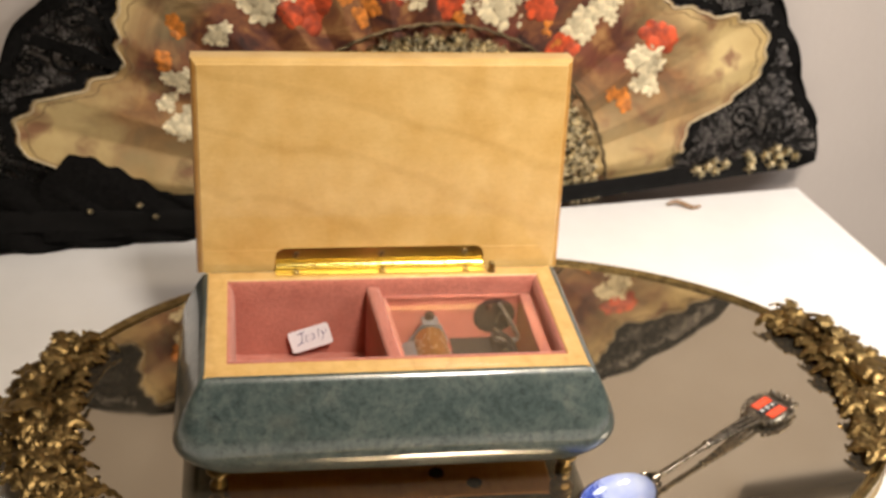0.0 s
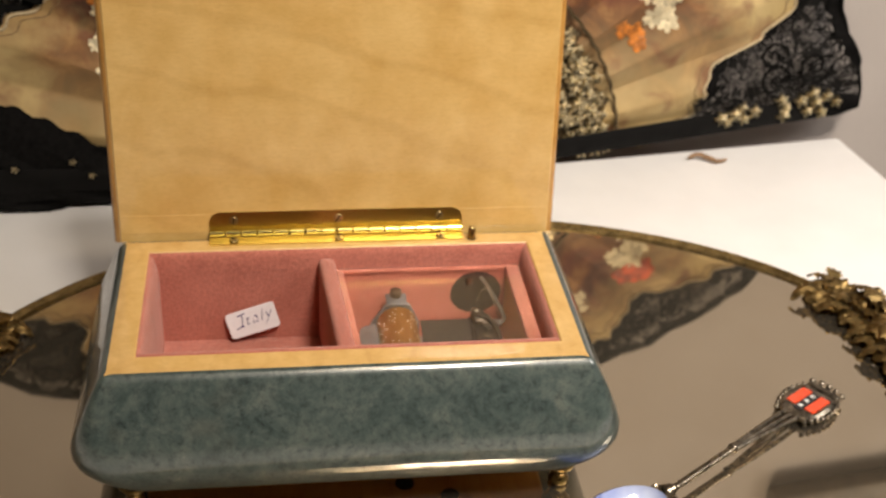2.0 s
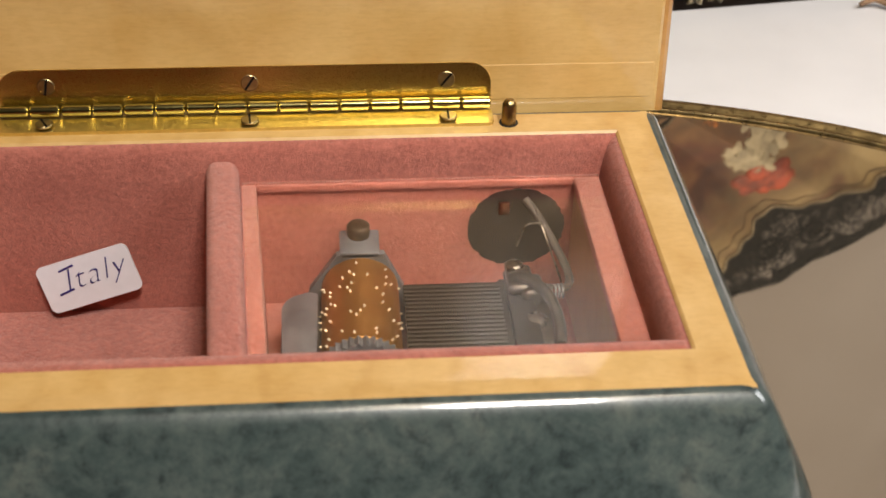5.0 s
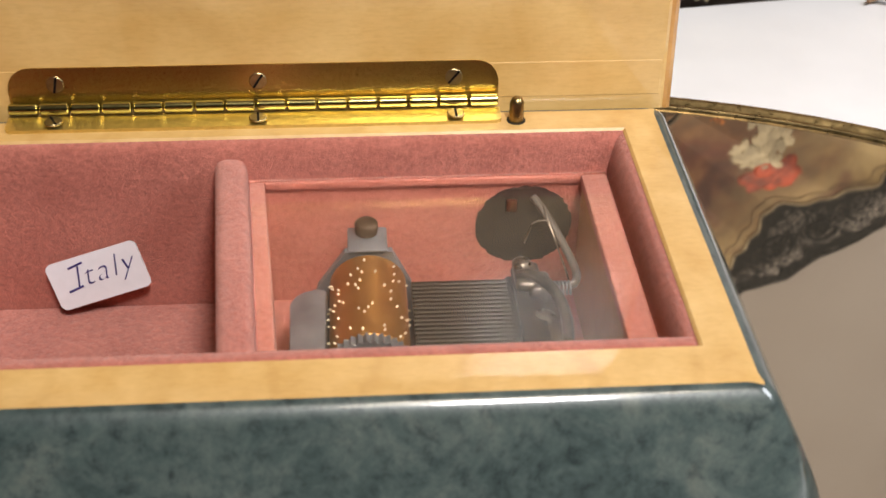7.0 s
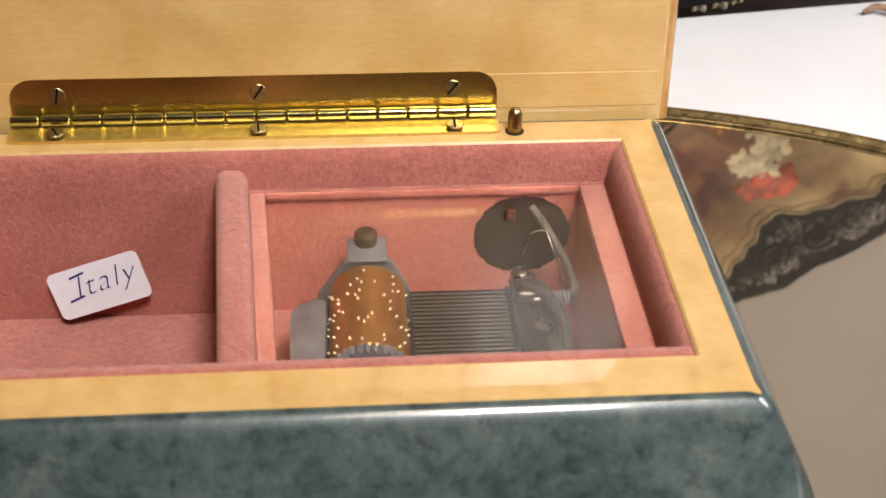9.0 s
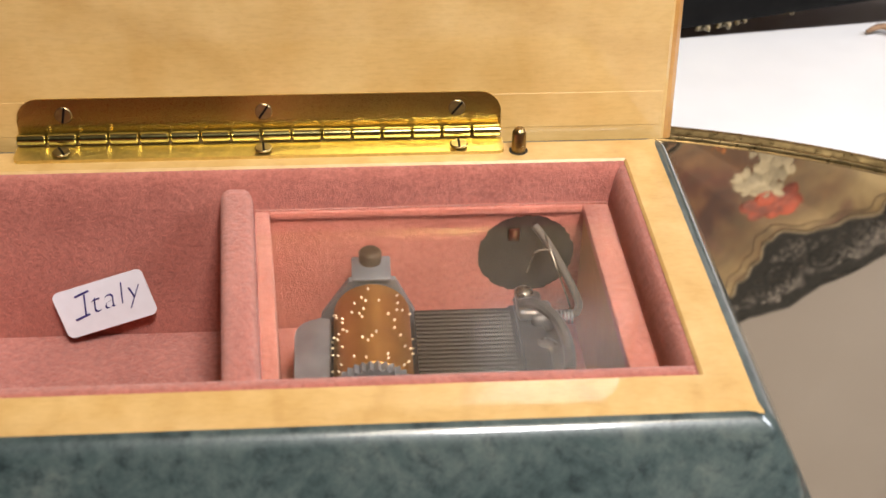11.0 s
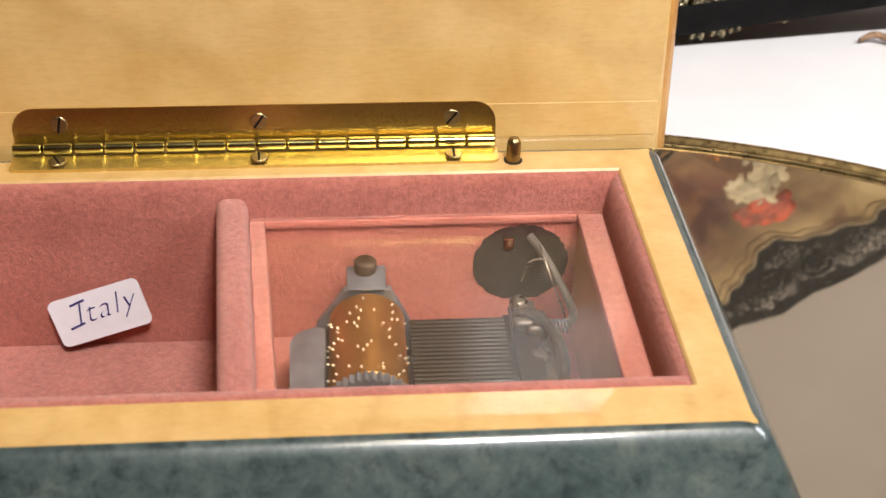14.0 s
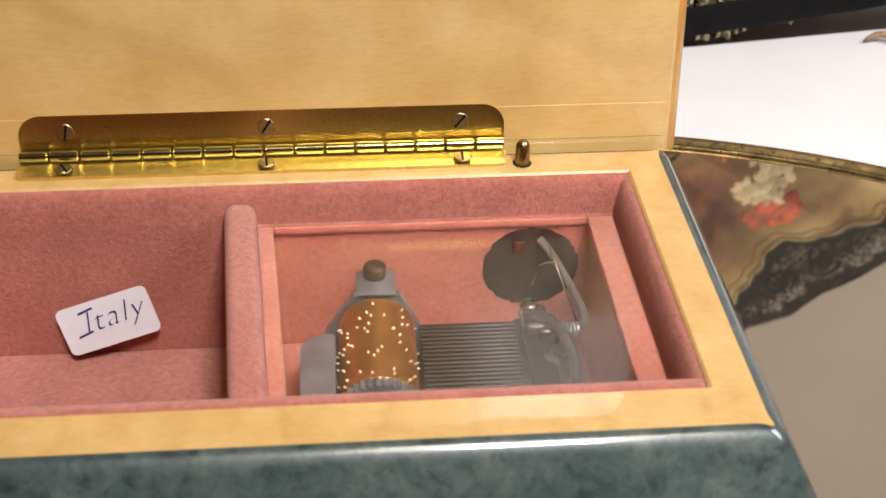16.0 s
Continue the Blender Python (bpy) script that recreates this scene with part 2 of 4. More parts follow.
BLACK_WOOD.node_tree.nodes["Principled BSDF"].inputs["Specular IOR Level"].default_value = 0.12
# dark brown of plugs and pin collar, also the painted shade of the hole
DARK_HOLE = simple("dark_hole_shade_and_plugs", (0.028, 0.021, 0.012), 0.85, 0.0, 0.25, 300, 0.0003)
mat, nt, b = material("mirror_silvering")
vec = coords(nt)
nt.links.new(ramp(nt, noise_tex(nt, vec, 18, 5), [(0.3, (0.54, 0.465, 0.355)), (0.7, (0.59, 0.515, 0.40))]), b.inputs["Base Color"])
nt.links.new(ramp(nt, noise_tex(nt, vec, 40, 5), [(0.40, (0.025,) * 3), (0.8, (0.06,) * 3)]), b.inputs["Roughness"])
b.inputs["Metallic"].default_value = 0.95
MIRROR = mat

# ---- the room ----
def room_piece(name, x0, x1, y0, y1, z0, z1, mat):
    bm = bmesh.new()
    box(bm, x0, x1, y0, y1, z0, z1, m=ROOM)
    ob = new(name, mesh_of(name, bm, mat, 0))
    return tagged(ob, kind="structure")


RX0, RX1, RY0, RY1, RZ0, RZ1 = -1.9, 1.25, -2.2, 0.016, -0.74, 1.66
room_piece("wall_north", RX0, RX1, RY1, RY1 + 0.1, RZ0, RZ1, WALL)
# west, east and south walls are unseen, coloured dark for dim reflections
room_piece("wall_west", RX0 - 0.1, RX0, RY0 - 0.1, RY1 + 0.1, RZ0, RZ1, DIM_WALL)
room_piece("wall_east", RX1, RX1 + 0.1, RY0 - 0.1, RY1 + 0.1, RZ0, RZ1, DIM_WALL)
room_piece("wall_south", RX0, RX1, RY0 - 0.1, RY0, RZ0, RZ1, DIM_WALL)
room_piece("floor", RX0 - 0.1, RX1 + 0.1, RY0 - 0.1, RY1 + 0.1, RZ0 - 0.1, RZ0, FLOORING)
room_piece("ceiling", RX0 - 0.1, RX1 + 0.1, RY0 - 0.1, RY1 + 0.1, RZ1, RZ1 + 0.1, CEIL)

# ---- a framed picture added on the wall, stand-in for dark bands in the mirror ----
FRAME_WOOD = simple("taupe_frame_wood", (0.17, 0.135, 0.10), 0.5, 0.0, 0.15, 60)
MAT_BOARD = simple("pale_mat_board", (0.62, 0.58, 0.53), 0.85, 0.0, 0.03, 200)
PRINT = simple("dark_print", (0.03, 0.028, 0.028), 0.5, 0.0, 0.4, 14)
PX0, PX1, PZ0, PZ1, RAIL = 0.018, 0.36, 0.281, 0.60, 0.017
picture = thing("picture", *(ROOM @ Vector(((PX0 + PX1) / 2, 0.016, PZ0))), "dark print with pale mat in a taupe wooden frame on wall", "picture")
for x0, x1, z0, z1 in ((PX0, PX1, PZ0, PZ0 + RAIL), (PX0, PX1, PZ1 - RAIL, PZ1), (PX0, PX0 + RAIL, PZ0 + RAIL, PZ1 - RAIL), (PX1 - RAIL, PX1, PZ0 + RAIL, PZ1 - RAIL)):
    bm = bmesh.new()
    box(bm, x0, x1, 0.002, 0.0155, z0, z1, 0.002, 2, ROOM)
    part("frame_rail", bm, FRAME_WOOD, picture)
bm = bmesh.new()
box(bm, PX0 + RAIL, PX1 - RAIL, 0.010, 0.0155, PZ0 + RAIL, PZ1 - RAIL, m=ROOM)
part("mat", bm, MAT_BOARD, picture, "pale grey mat board", 0)
bm = bmesh.new()
box(bm, 0.060, PX1 - 0.05, 0.0085, 0.0102, PZ0 + 0.022, PZ1 - 0.05, m=ROOM)
part("print", bm, PRINT, picture, "dark print", 0)

# ---- the table ----
table = thing("table", 0, 0, -0.74, "plain white laminate table against the beige wall", "table")
bm = bmesh.new()
box(bm, -1.05, 0, -0.62, 0, -0.028, 0, 0.0025, 3, ROOM)
part("tabletop", bm, WHITE, table)
for x in (-1.03, -0.06):
    for y in (-0.6, -0.06):
        bm = bmesh.new()
        box(bm, x, x + 0.04, y, y + 0.04, -0.74, -0.028, 0.002, 2, ROOM)
        part("leg", bm, WHITE, table)

# ---- the music box ----
music_box = thing("music_box", 0, 0.0375, MIRROR_Z, "open green burl music box, pink lining, standing on mirror tray", "music box")
HW, DEPTH = 0.0719, 0.076


def outline(o, z):
    """A rectangle round the box, o metres outside its top edge; its corners grow rounder downwards."""
    drop = max(0.0, min(1.0, (0.062 - z) / 0.034))
    x0, x1, y0, y1, r = -HW - o, HW + o, -o, DEPTH + o, 0.0020 + 0.0175 * drop ** 1.25
    ring = []
    for cx, cy, a0 in ((x1 - r, y0 + r, -90), (x1 - r, y1 - r, 0), (x0 + r, y1 - r, 90), (x0 + r, y0 + r, 180)):
        for k in range(9):
            a = radians(a0 + 11.25 * k)
            ring.append((cx + r * math.cos(a), cy + r * math.sin(a), z))
    return ring


# bombe profile, from the lip down to the underside
PROFILE = [(-0.0018, 0.0650), (-0.0012, 0.06492), (-0.0006, 0.06456), (-0.0001, 0.06406), (0.0004, 0.06352), (0.0008, 0.0629), (0.0015, 0.0616), (0.0040, 0.0570), (0.0064, 0.0520), (0.0083, 0.0477), (0.0096, 0.0440),
           (0.0104, 0.0407), (0.0107, 0.0378), (0.0104, 0.0350), (0.0094, 0.0320), (0.0078, 0.0292), (0.0055, 0.0267), (0.0027, 0.0247), (-0.0004, 0.0233), (-0.0040, 0.0225), (-0.0075, 0.0221)]
bm = bmesh.new()
loft(bm, [outline(o, z) for o, z in PROFILE])
part("body", bm, BURL, music_box, "glossy green-grey burl veneer", 50)
bm = bmesh.new()
box(bm, -HW + 0.0072, HW - 0.0072, 0.0072, DEPTH - 0.0072, 0.0216, 0.0300, 0.0004, 1)
part("base_board", bm, BASE_WOOD, music_box, "bare orange wood underside")

# opening and compartments
OX0, OX1, OY0, OY1 = -0.0624, 0.0635, 0.0095, 0.0672
LIN = 0.0027


bm = bmesh.new()
loft(bm, [[(x0, y0, z), (x1, y0, z), (x1, y1, z), (x0, y1, z)] for x0, x1, y0, y1, z in (
    (-HW + 0.0014, HW - 0.0014, 0.0014, DEPTH - 0.0014, 0.0300), (-HW + 0.0014, HW - 0.0014, 0.0014, DEPTH - 0.0014, TOP_Z - 0.0001), (-HW + 0.0026, HW - 0.0026, 0.0026, DEPTH - 0.0026, TOP_Z + 0.0002),
    (-HW + 0.0045, HW - 0.0045, 0.0045, DEPTH - 0.0045, TOP_Z + 0.00028), (OX0 - 0.0004, OX1 + 0.0004, OY0 - 0.0004, OY1 + 0.0004, TOP_Z + 0.00028), (OX0, OX1, OY0, OY1, TOP_Z - 0.0001), (OX0, OX1, OY0, OY1, 0.0300))])
part("rim", bm, WOOD, music_box, "varnished light maple rim", 25)
FLOOR_Z = 0.0315
GLASS_Z = 0.0583
BACK_Y, FRONT_Y, RIGHT_X = OY1 - LIN, OY0 + LIN, OX1 - LIN
# lining walls, a hair lower than the rim, their upper edges rolled back towards the wood
def rolled(u, v0, v1, sign, along_x, drop):
    top, turn = TOP_Z - 0.0001 - drop, 0.0575
    inner = u - sign * LIN
    prof = [(u, 0.0302), (inner, 0.0302), (inner, turn)]
    for k in range(1, 8):
        t = k / 8
        prof.append((inner + sign * (LIN - 0.0005) * t ** 1.5, turn + (top - 0.0003 - turn) * math.sin(t * math.pi / 2) ** 1.1))
    prof += [(u - sign * 0.0004, top - 0.0001), (u, top)]
    bm = bmesh.new()
    ends = [[bm.verts.new((v, p, z) if along_x else (p, v, z)) for p, z in prof] for v in (v0, v1)]
    n = len(prof)
    for i in range(n):
        bm.faces.new((ends[0][i], ends[0][(i + 1) % n], ends[1][(i + 1) % n], ends[1][i]))
    bm.faces.new(ends[0][::-1])
    bm.faces.new(ends[1])
    bmesh.ops.recalc_face_normals(bm, faces=bm.faces)
    return bm


part("lining_back", rolled(OY1, OX0, OX1, 1, True, 0.0), PINK, music_box, "", 40)
part("lining_side", rolled(OX0, OY0 + 0.0003, OY1 - 0.0002, -1, False, 0.0002), PINK, music_box, "", 40)
part("lining_side", rolled(OX1, OY0 + 0.0003, OY1 - 0.0002, 1, False, 0.0002), PINK, music_box, "", 40)
bm = bmesh.new()
box(bm, OX0, OX1, OY0, FRONT_Y, 0.0302, TOP_Z - 0.0001, 0.0010, 3)
part("lining_front", bm, PINK, music_box)
bm = bmesh.new()
box(bm, OX0 + LIN, RIGHT_X, FRONT_Y, BACK_Y, 0.0302, FLOOR_Z, 0.0003, 1)
part("lining_floor", bm, PINK, music_box)


# the divider runs a little askew, from the rear wall to the front
def skewed(bm, off0, off1, y0, y1, z0, z1, bevel, segs):
    b = bmesh.new()
    box(b, 0, 1, 0, 1, z0, z1)
    for v in b.verts:
        y = y0 + (y1 - y0) * v.co.y
        axis = -0.0074 + 0.0040 * (BACK_Y - y) / (BACK_Y - FRONT_Y)
        v.co.x = axis + (off1 if v.co.x > 0.5 else off0)
        v.co.y = y
    if bevel:
        bmesh.ops.bevel(b, geom=b.edges[:], offset=bevel, segments=segs, profile=0.5, affect="EDGES")
    join(bm, b)


bm = bmesh.new()
skewed(bm, 0.0, 0.0055, FRONT_Y, BACK_Y, FLOOR_Z, TOP_Z - 0.0016, 0.0019, 4)
part("divider", bm, PINK, music_box, "pink flocked divider with a rounded top")
# ledges under the pane
LEDGE_Z = GLASS_Z - 0.0007
bm = bmesh.new()
skewed(bm, 0.0055, 0.0082, FRONT_Y, BACK_Y, FLOOR_Z, LEDGE_Z, 0.0004, 2)
part("ledge", bm, PINK, music_box)
bm = bmesh.new()
box(bm, 0.0562, RIGHT_X, FRONT_Y, BACK_Y, LEDGE_Z - 0.0022, LEDGE_Z, 0.0005, 2)
part("ledge", bm, PINK, music_box)
bm = bmesh.new()
box(bm, 0.0566, RIGHT_X, FRONT_Y, BACK_Y, FLOOR_Z, LEDGE_Z - 0.0022, 0.0001, 1)
part("ledge_board", bm, BASE_WOOD, music_box, "bare brown wood")
bm = bmesh.new()
box(bm, 0.0049, 0.0562, FRONT_Y, FRONT_Y + 0.0028, FLOOR_Z, LEDGE_Z, 0.0004, 2)
part("ledge", bm, PINK, music_box)
bm = bmesh.new()
box(bm, 0.0009, 0.0562, BACK_Y - 0.0009, BACK_Y, LEDGE_Z - 0.0014, LEDGE_Z, 0.0004, 2)
part("ledge", bm, PINK, music_box)
# clear pane, tinted to darken what lies below since it casts no shadow
PANE = glass_mat("shade_tinted_acrylic", (0.70, 0.66, 0.61))
bm = bmesh.new()
skewed(bm, 0.0057, 0.0, FRONT_Y + 0.0003, BACK_Y - 0.0001, GLASS_Z - 0.0006, GLASS_Z, 0, 1)
for v in bm.verts:
    if abs(v.co.x - (-0.0074 + 0.0040 * (BACK_Y - v.co.y) / (BACK_Y - FRONT_Y))) < 1e-5:
        v.co.x = RIGHT_X - 0.0003
pane = part("pane", bm, PANE, music_box, "clear pane over the musical movement")
pane.visible_shadow = False
# round hole in the rear wall's lining: a thin disc, the shade inside painted dark
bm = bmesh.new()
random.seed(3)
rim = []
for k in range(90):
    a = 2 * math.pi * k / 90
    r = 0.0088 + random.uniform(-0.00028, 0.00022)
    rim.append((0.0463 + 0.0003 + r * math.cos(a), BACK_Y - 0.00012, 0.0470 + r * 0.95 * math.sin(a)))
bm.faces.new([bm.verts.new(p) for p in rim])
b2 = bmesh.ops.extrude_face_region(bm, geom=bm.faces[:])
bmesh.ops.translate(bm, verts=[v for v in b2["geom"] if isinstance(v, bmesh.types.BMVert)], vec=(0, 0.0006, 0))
part("key_hole_dark_disc", bm, DARK_HOLE, music_box, "round hole in the lining, its shade a flat dark disc", 0)

# dark plugs in the underside
for x, y in ((0.019, 0.0215), (0.0335, 0.0145)):
    bm = bmesh.new()
    lathe(bm, [(0.0030, 0.0210), (0.0032, 0.0213), (0.0032, 0.0218)], Matrix.Translation((x, y, 0)), 18)
    part("plug", bm, DARK_HOLE, music_box, "dark plug in the underside")
# feet
for x, y in ((-0.0665, 0.0075), (0.0672, 0.0075), (-0.0665, 0.0685), (0.0672, 0.0685)):
    bm = bmesh.new()
    h = 0.0224 - MIRROR_Z
    lathe(bm, [(0.0046, h * 1.02), (0.0045, h * 0.93), (0.0032, h * 0.88), (0.0034, h * 0.82), (0.0046, h * 0.74), (0.0047, h * 0.66), (0.0038, h * 0.56), (0.0026, h * 0.50), (0.0031, h * 0.45),
               (0.0026, h * 0.41), (0.0022, h * 0.34), (0.0026, h * 0.24), (0.0033, h * 0.14), (0.0033, h * 0.05), (0.0026, 0.0)], Matrix.Translation((x, y, MIRROR_Z)), 20)
    part("foot", bm, OLD_BRASS, music_box, "turned brass foot", 60)

# lid: leans back a little behind the rear edge
LID = Matrix.Translation((0.0, 0.0772, TOP_Z + 0.0008)) @ Matrix.Rotation(radians(-6.2), 4, "X")
LW0, LW1, LH, LT = -0.0748, 0.0748, 0.0865, 0.011
LID_LOW = -0.0030
lid = part("lid", bmesh.new(), WOOD_LID, music_box, "open lid with varnished maple inside")
bm = bmesh.new()
# moulded edge, then the flat inner face, then the outer face
rings = []
for o, d in ((0.0, LT), (0.0, 0.0030), (0.0004, 0.0018), (0.0012, 0.0009), (0.0020, 0.0006), (0.0026, 0.0)):
    rings.append([LID @ Vector(p) for p in ((LW0 + o, d, LID_LOW + o * 0.3), (LW1 - o, d, LID_LOW + o * 0.3), (LW1 - o, d, LH - o), (LW0 + o, d, LH - o))])
loft(bm, rings, True, True, True)
bmesh.ops.recalc_face_normals(bm, faces=bm.faces)
for f in bm.faces[:16]:
    if abs(f.normal.x) > 0.3:
        f.material_index = 1
bm.to_mesh(lid.data)
bm.free()
lid.data.materials.append(EDGE_WOOD)
finish(lid.data, 20)
bm = bmesh.new()
box(bm, LW0 + 0.0006, LW1 - 0.0006, LT + 0.0001, LT + 0.0022, 0.0006, LH - 0.0006, 0.0008, 2, LID)
tagged(hang(new("lid_veneer", mesh_of("lid_veneer", bm, BURL)), lid), "glossy green-grey burl veneer")
# the lower batten of the lid, under a thin joint
bm = bmesh.new()
box(bm, LW0 + 0.0030, LW1 - 0.0030, -0.0001, 0.0010, 0.0006, 0.0072, 0.00008, 1, LID)
part("batten", bm, WOOD_LID, lid)


# hinge on the rear edge
HX0, HX1, HY = -0.0432, 0.0425, 0.0748
BARREL_Z = TOP_Z + 0.0021
bm = bmesh.new()


def leaf_plate(bm, m, height, round_top):
    """A thin plate with two rounded corners."""
    r = 0.004 if round_top else 0.0012
    pts = [(HX0, 0.0), (HX1, 0.0)]
    for cx, a0 in ((HX1 - r, 0), (HX0 + r, 90)):
        pts += [(cx + r * math.cos(radians(a0 + 15 * k)), height - r + r * math.sin(radians(a0 + 15 * k))) for k in range(7)]
    loft(bm, [[m @ Vector((x, t, z)) for x, z in pts] for t in (0.0, -0.0007)], True, True, True)


leaf_plate(bm, Matrix.Translation((0, HY - 0.0002, TOP_Z + 0.0009)) @ Matrix.Rotation(radians(90), 4, "X"), 0.0046, False)
hinge = part("hinge", bm, BOX_LEAF, music_box, "polished brass piano hinge", 30)
bm = bmesh.new()
leaf_plate(bm, Matrix.Translation((0, 0.0004, 0)) @ LID, 0.0078, True)
part("lid_leaf", bm, HINGE_PLATE, hinge, "brass plate, dark reflection put into its colour", 30)
count = 16
for k in range(count):
    bm = bmesh.new()
    w = (HX1 - HX0) / count
    x0 = HX0 + k * w
    r = 0.00102 + (0.00008 if k % 2 else 0.0)
    lathe(bm, [(r * 0.8, 0.0001), (r, 0.0003), (r, w - 0.0005), (r * 0.8, w - 0.0003)], Matrix.Translation((x0, HY + 0.0004, BARREL_Z)) @ Matrix.Rotation(radians(90), 4, "Y"), 16)
    part("knuckle", bm, BRASS, hinge)


SCREW = simple("dull_brass_screw", (0.46, 0.36, 0.18), 0.35, 1.0, 0.12, 700)


def screw(m, parent):
    bm = bmesh.new()
    prof = [(0.00155, -0.0002), (0.00155, 0.00005), (0.00140, 0.00018), (0.0002, 0.00020)]
    lathe(bm, prof, m, 18)
    sc = part("screw", bm, SCREW, parent, "slotted brass screw")
    bm = bmesh.new()
    box(bm, -0.0015, 0.0015, -0.00020, 0.00020, 0.0001, 0.00024, m=m)
    return part("slot", bm, BLACK_WOOD, parent, smooth=0)


for x, a in ((-0.0350, 78), (0.0, 55), (0.0345, 50)):
    m = Matrix.Translation((0, -0.0003, 0)) @ LID @ Matrix.Translation((x, 0, 0.0048)) @ Matrix.Rotation(radians(90), 4, "X") @ Matrix.Rotation(radians(a), 4, "Z")
    screw(m, hinge)
    screw(Matrix.Translation((x, HY - 0.0030, TOP_Z + 0.0015)) @ Matrix.Rotation(radians(a + 40), 4, "Z"), hinge)

# little brass stop pin that works the movement
bm = bmesh.new()
lathe(bm, [(0.0013, -0.001), (0.0013, 0.0022), (0.00122, 0.0040), (0.0008, 0.0048), (0.0002, 0.0050)], Matrix.Translation((0.0451, 0.0709, TOP_Z)), 16)
part("stop_pin", bm, OLD_BRASS, music_box, "brass on-off pin", 60)
bm = bmesh.new()
lathe(bm, [(0.0017, 0.00005), (0.0017, 0.00035)], Matrix.Translation((0.0451, 0.0709, TOP_Z)), 16)
part("pin_collar", bm, DARK_HOLE, music_box, smooth=0)

# ---- the mirror tray ----
TRAY_C, TRAY_A, TRAY_B, TRAY_R = (0.0382, 0.0545), 0.1785, 0.1198, radians(1.0)
TRAY = Matrix.Translation((*TRAY_C, 0)) @ Matrix.Rotation(TRAY_R, 4, "Z")
tray = thing("vanity_tray", *TRAY_C, 0, "oval mirror tray with gilt leaf ornaments on the white table", "tray")


def oval(o, z, n=120):
    return [TRAY @ Vector(((TRAY_A + o) * math.cos(2 * math.pi * k / n), (TRAY_B + o) * math.sin(2 * math.pi * k / n), z)) for k in range(n)]


bm = bmesh.new()
loft(bm, [oval(-0.001, 0.002), oval(-0.001, MIRROR_Z)], True, True, True)
part("mirror", bm, MIRROR, tray, "mirror glass", 20)
bm = bmesh.new()
loft(bm, [oval(o, z) for o, z in ((0.0, 0.0), (0.0025, 0.0), (0.0032, 0.002), (0.0018, 0.004), (0.0020, 0.009), (0.0030, 0.0108), (0.0028, 0.0124), (0.0018, 0.0130),
                                   (0.0006, 0.0127), (0.0, 0.0119), (-0.0010, 0.0117), (-0.0016, 0.0120), (-0.0022, MIRROR_Z + 0.0002), (0.0, 0.0))])
part("rim", bm, OLD_BRASS, tray, "dull brass rim", 50)


def sheet(bm, grid, thick, m=None):
    """A closed slab from a grid of points, thick metres through."""
    h, w = len(grid), len(grid[0])
    P = [[Vector(p) for p in row] for row in grid]
    nrm = [[None] * w for _ in range(h)]
    for i in range(h):
        for j in range(w):
            a = P[min(i + 1, h - 1)][j] - P[max(i - 1, 0)][j]
            b = P[i][min(j + 1, w - 1)] - P[i][max(j - 1, 0)]
            n = a.cross(b)
            nrm[i][j] = n.normalized() if n.length > 1e-12 else Vector((0, 0, 1))
    f = (lambda v: m @ v) if m else (lambda v: v)
    top = [[bm.verts.new(f(P[i][j] + nrm[i][j] * thick / 2)) for j in range(w)] for i in range(h)]
    bot = [[bm.verts.new(f(P[i][j] - nrm[i][j] * thick / 2)) for j in range(w)] for i in range(h)]
    for i in range(h - 1):
        for j in range(w - 1):
            bm.faces.new((top[i][j], top[i][j + 1], top[i + 1][j + 1], top[i + 1][j]))
            bm.faces.new((bot[i][j], bot[i + 1][j], bot[i + 1][j + 1], bot[i][j + 1]))
    for i in range(h - 1):
        for j, s in ((0, 1), (w - 1, 0)):
            q = (top[i][j], top[i + 1][j], bot[i + 1][j], bot[i][j])
            bm.faces.new(q if s else q[::-1])
    for j in range(w - 1):
        for i, s in ((0, 0), (h - 1, 1)):
            q = (top[i][j], top[i][j + 1], bot[i][j + 1], bot[i][j])
            bm.faces.new(q[::-1] if s == 0 else q)


# ---- gilt leaves of the tray ----
def acanthus(length, width, bow, lobes, seed):
    """A serrated leaf along x, with a midrib and a curl."""
    rnd = random.Random(seed)
    n, half = 22, 4
    grid = []
    for i in range(n + 1):
        t = i / n
        body = math.sin(math.pi * min(1, t * 0.93 + 0.05)) ** 0.75
        saw = 0.72 + 0.38 * abs(math.sin(math.pi * lobes * t)) ** 0.6
        w = width * body * saw * rnd.uniform(0.93, 1.07)
        row = []
        for j in range(-half, half + 1):
            s = j / half
            sweep = 0.10 * length * abs(s) * (1 - t)
            z = bow * math.sin(math.pi * t * 0.9) + 0.16 * width * (1 - abs(s)) ** 2 + 0.10 * width * math.sin(9 * t * lobes / 3 + abs(s) * 4) * abs(s)
            z += 0.0012 * abs(s) ** 2 * math.sin(2 * math.pi * lobes * t)
            row.append((t * length - sweep, s * w, z - 0.25 * bow * t * t * 2))
        grid.append(row)
    bm = bmesh.new()
    sheet(bm, grid, 0.0007)
    return mesh_of("leaf", bm, GILT, 40)


LEAVES = [acanthus(0.026, 0.0075, 0.006, 4, 1), acanthus(0.021, 0.0085, 0.005, 3, 2), acanthus(0.030, 0.0066, 0.008, 5, 3), acanthus(0.017, 0.0070, 0.004, 3, 4)]
rnd = random.Random(11)


def rim_point(a, o=0.0):
    p = TRAY @ Vector(((TRAY_A + o) * math.cos(a), (TRAY_B + o) * math.sin(a), 0))
    q = TRAY @ Vector(((TRAY_A + o) * math.cos(a + 0.01), (TRAY_B + o) * math.sin(a + 0.01), 0))
    d = q - p
    return p, math.atan2(d.y, d.x)


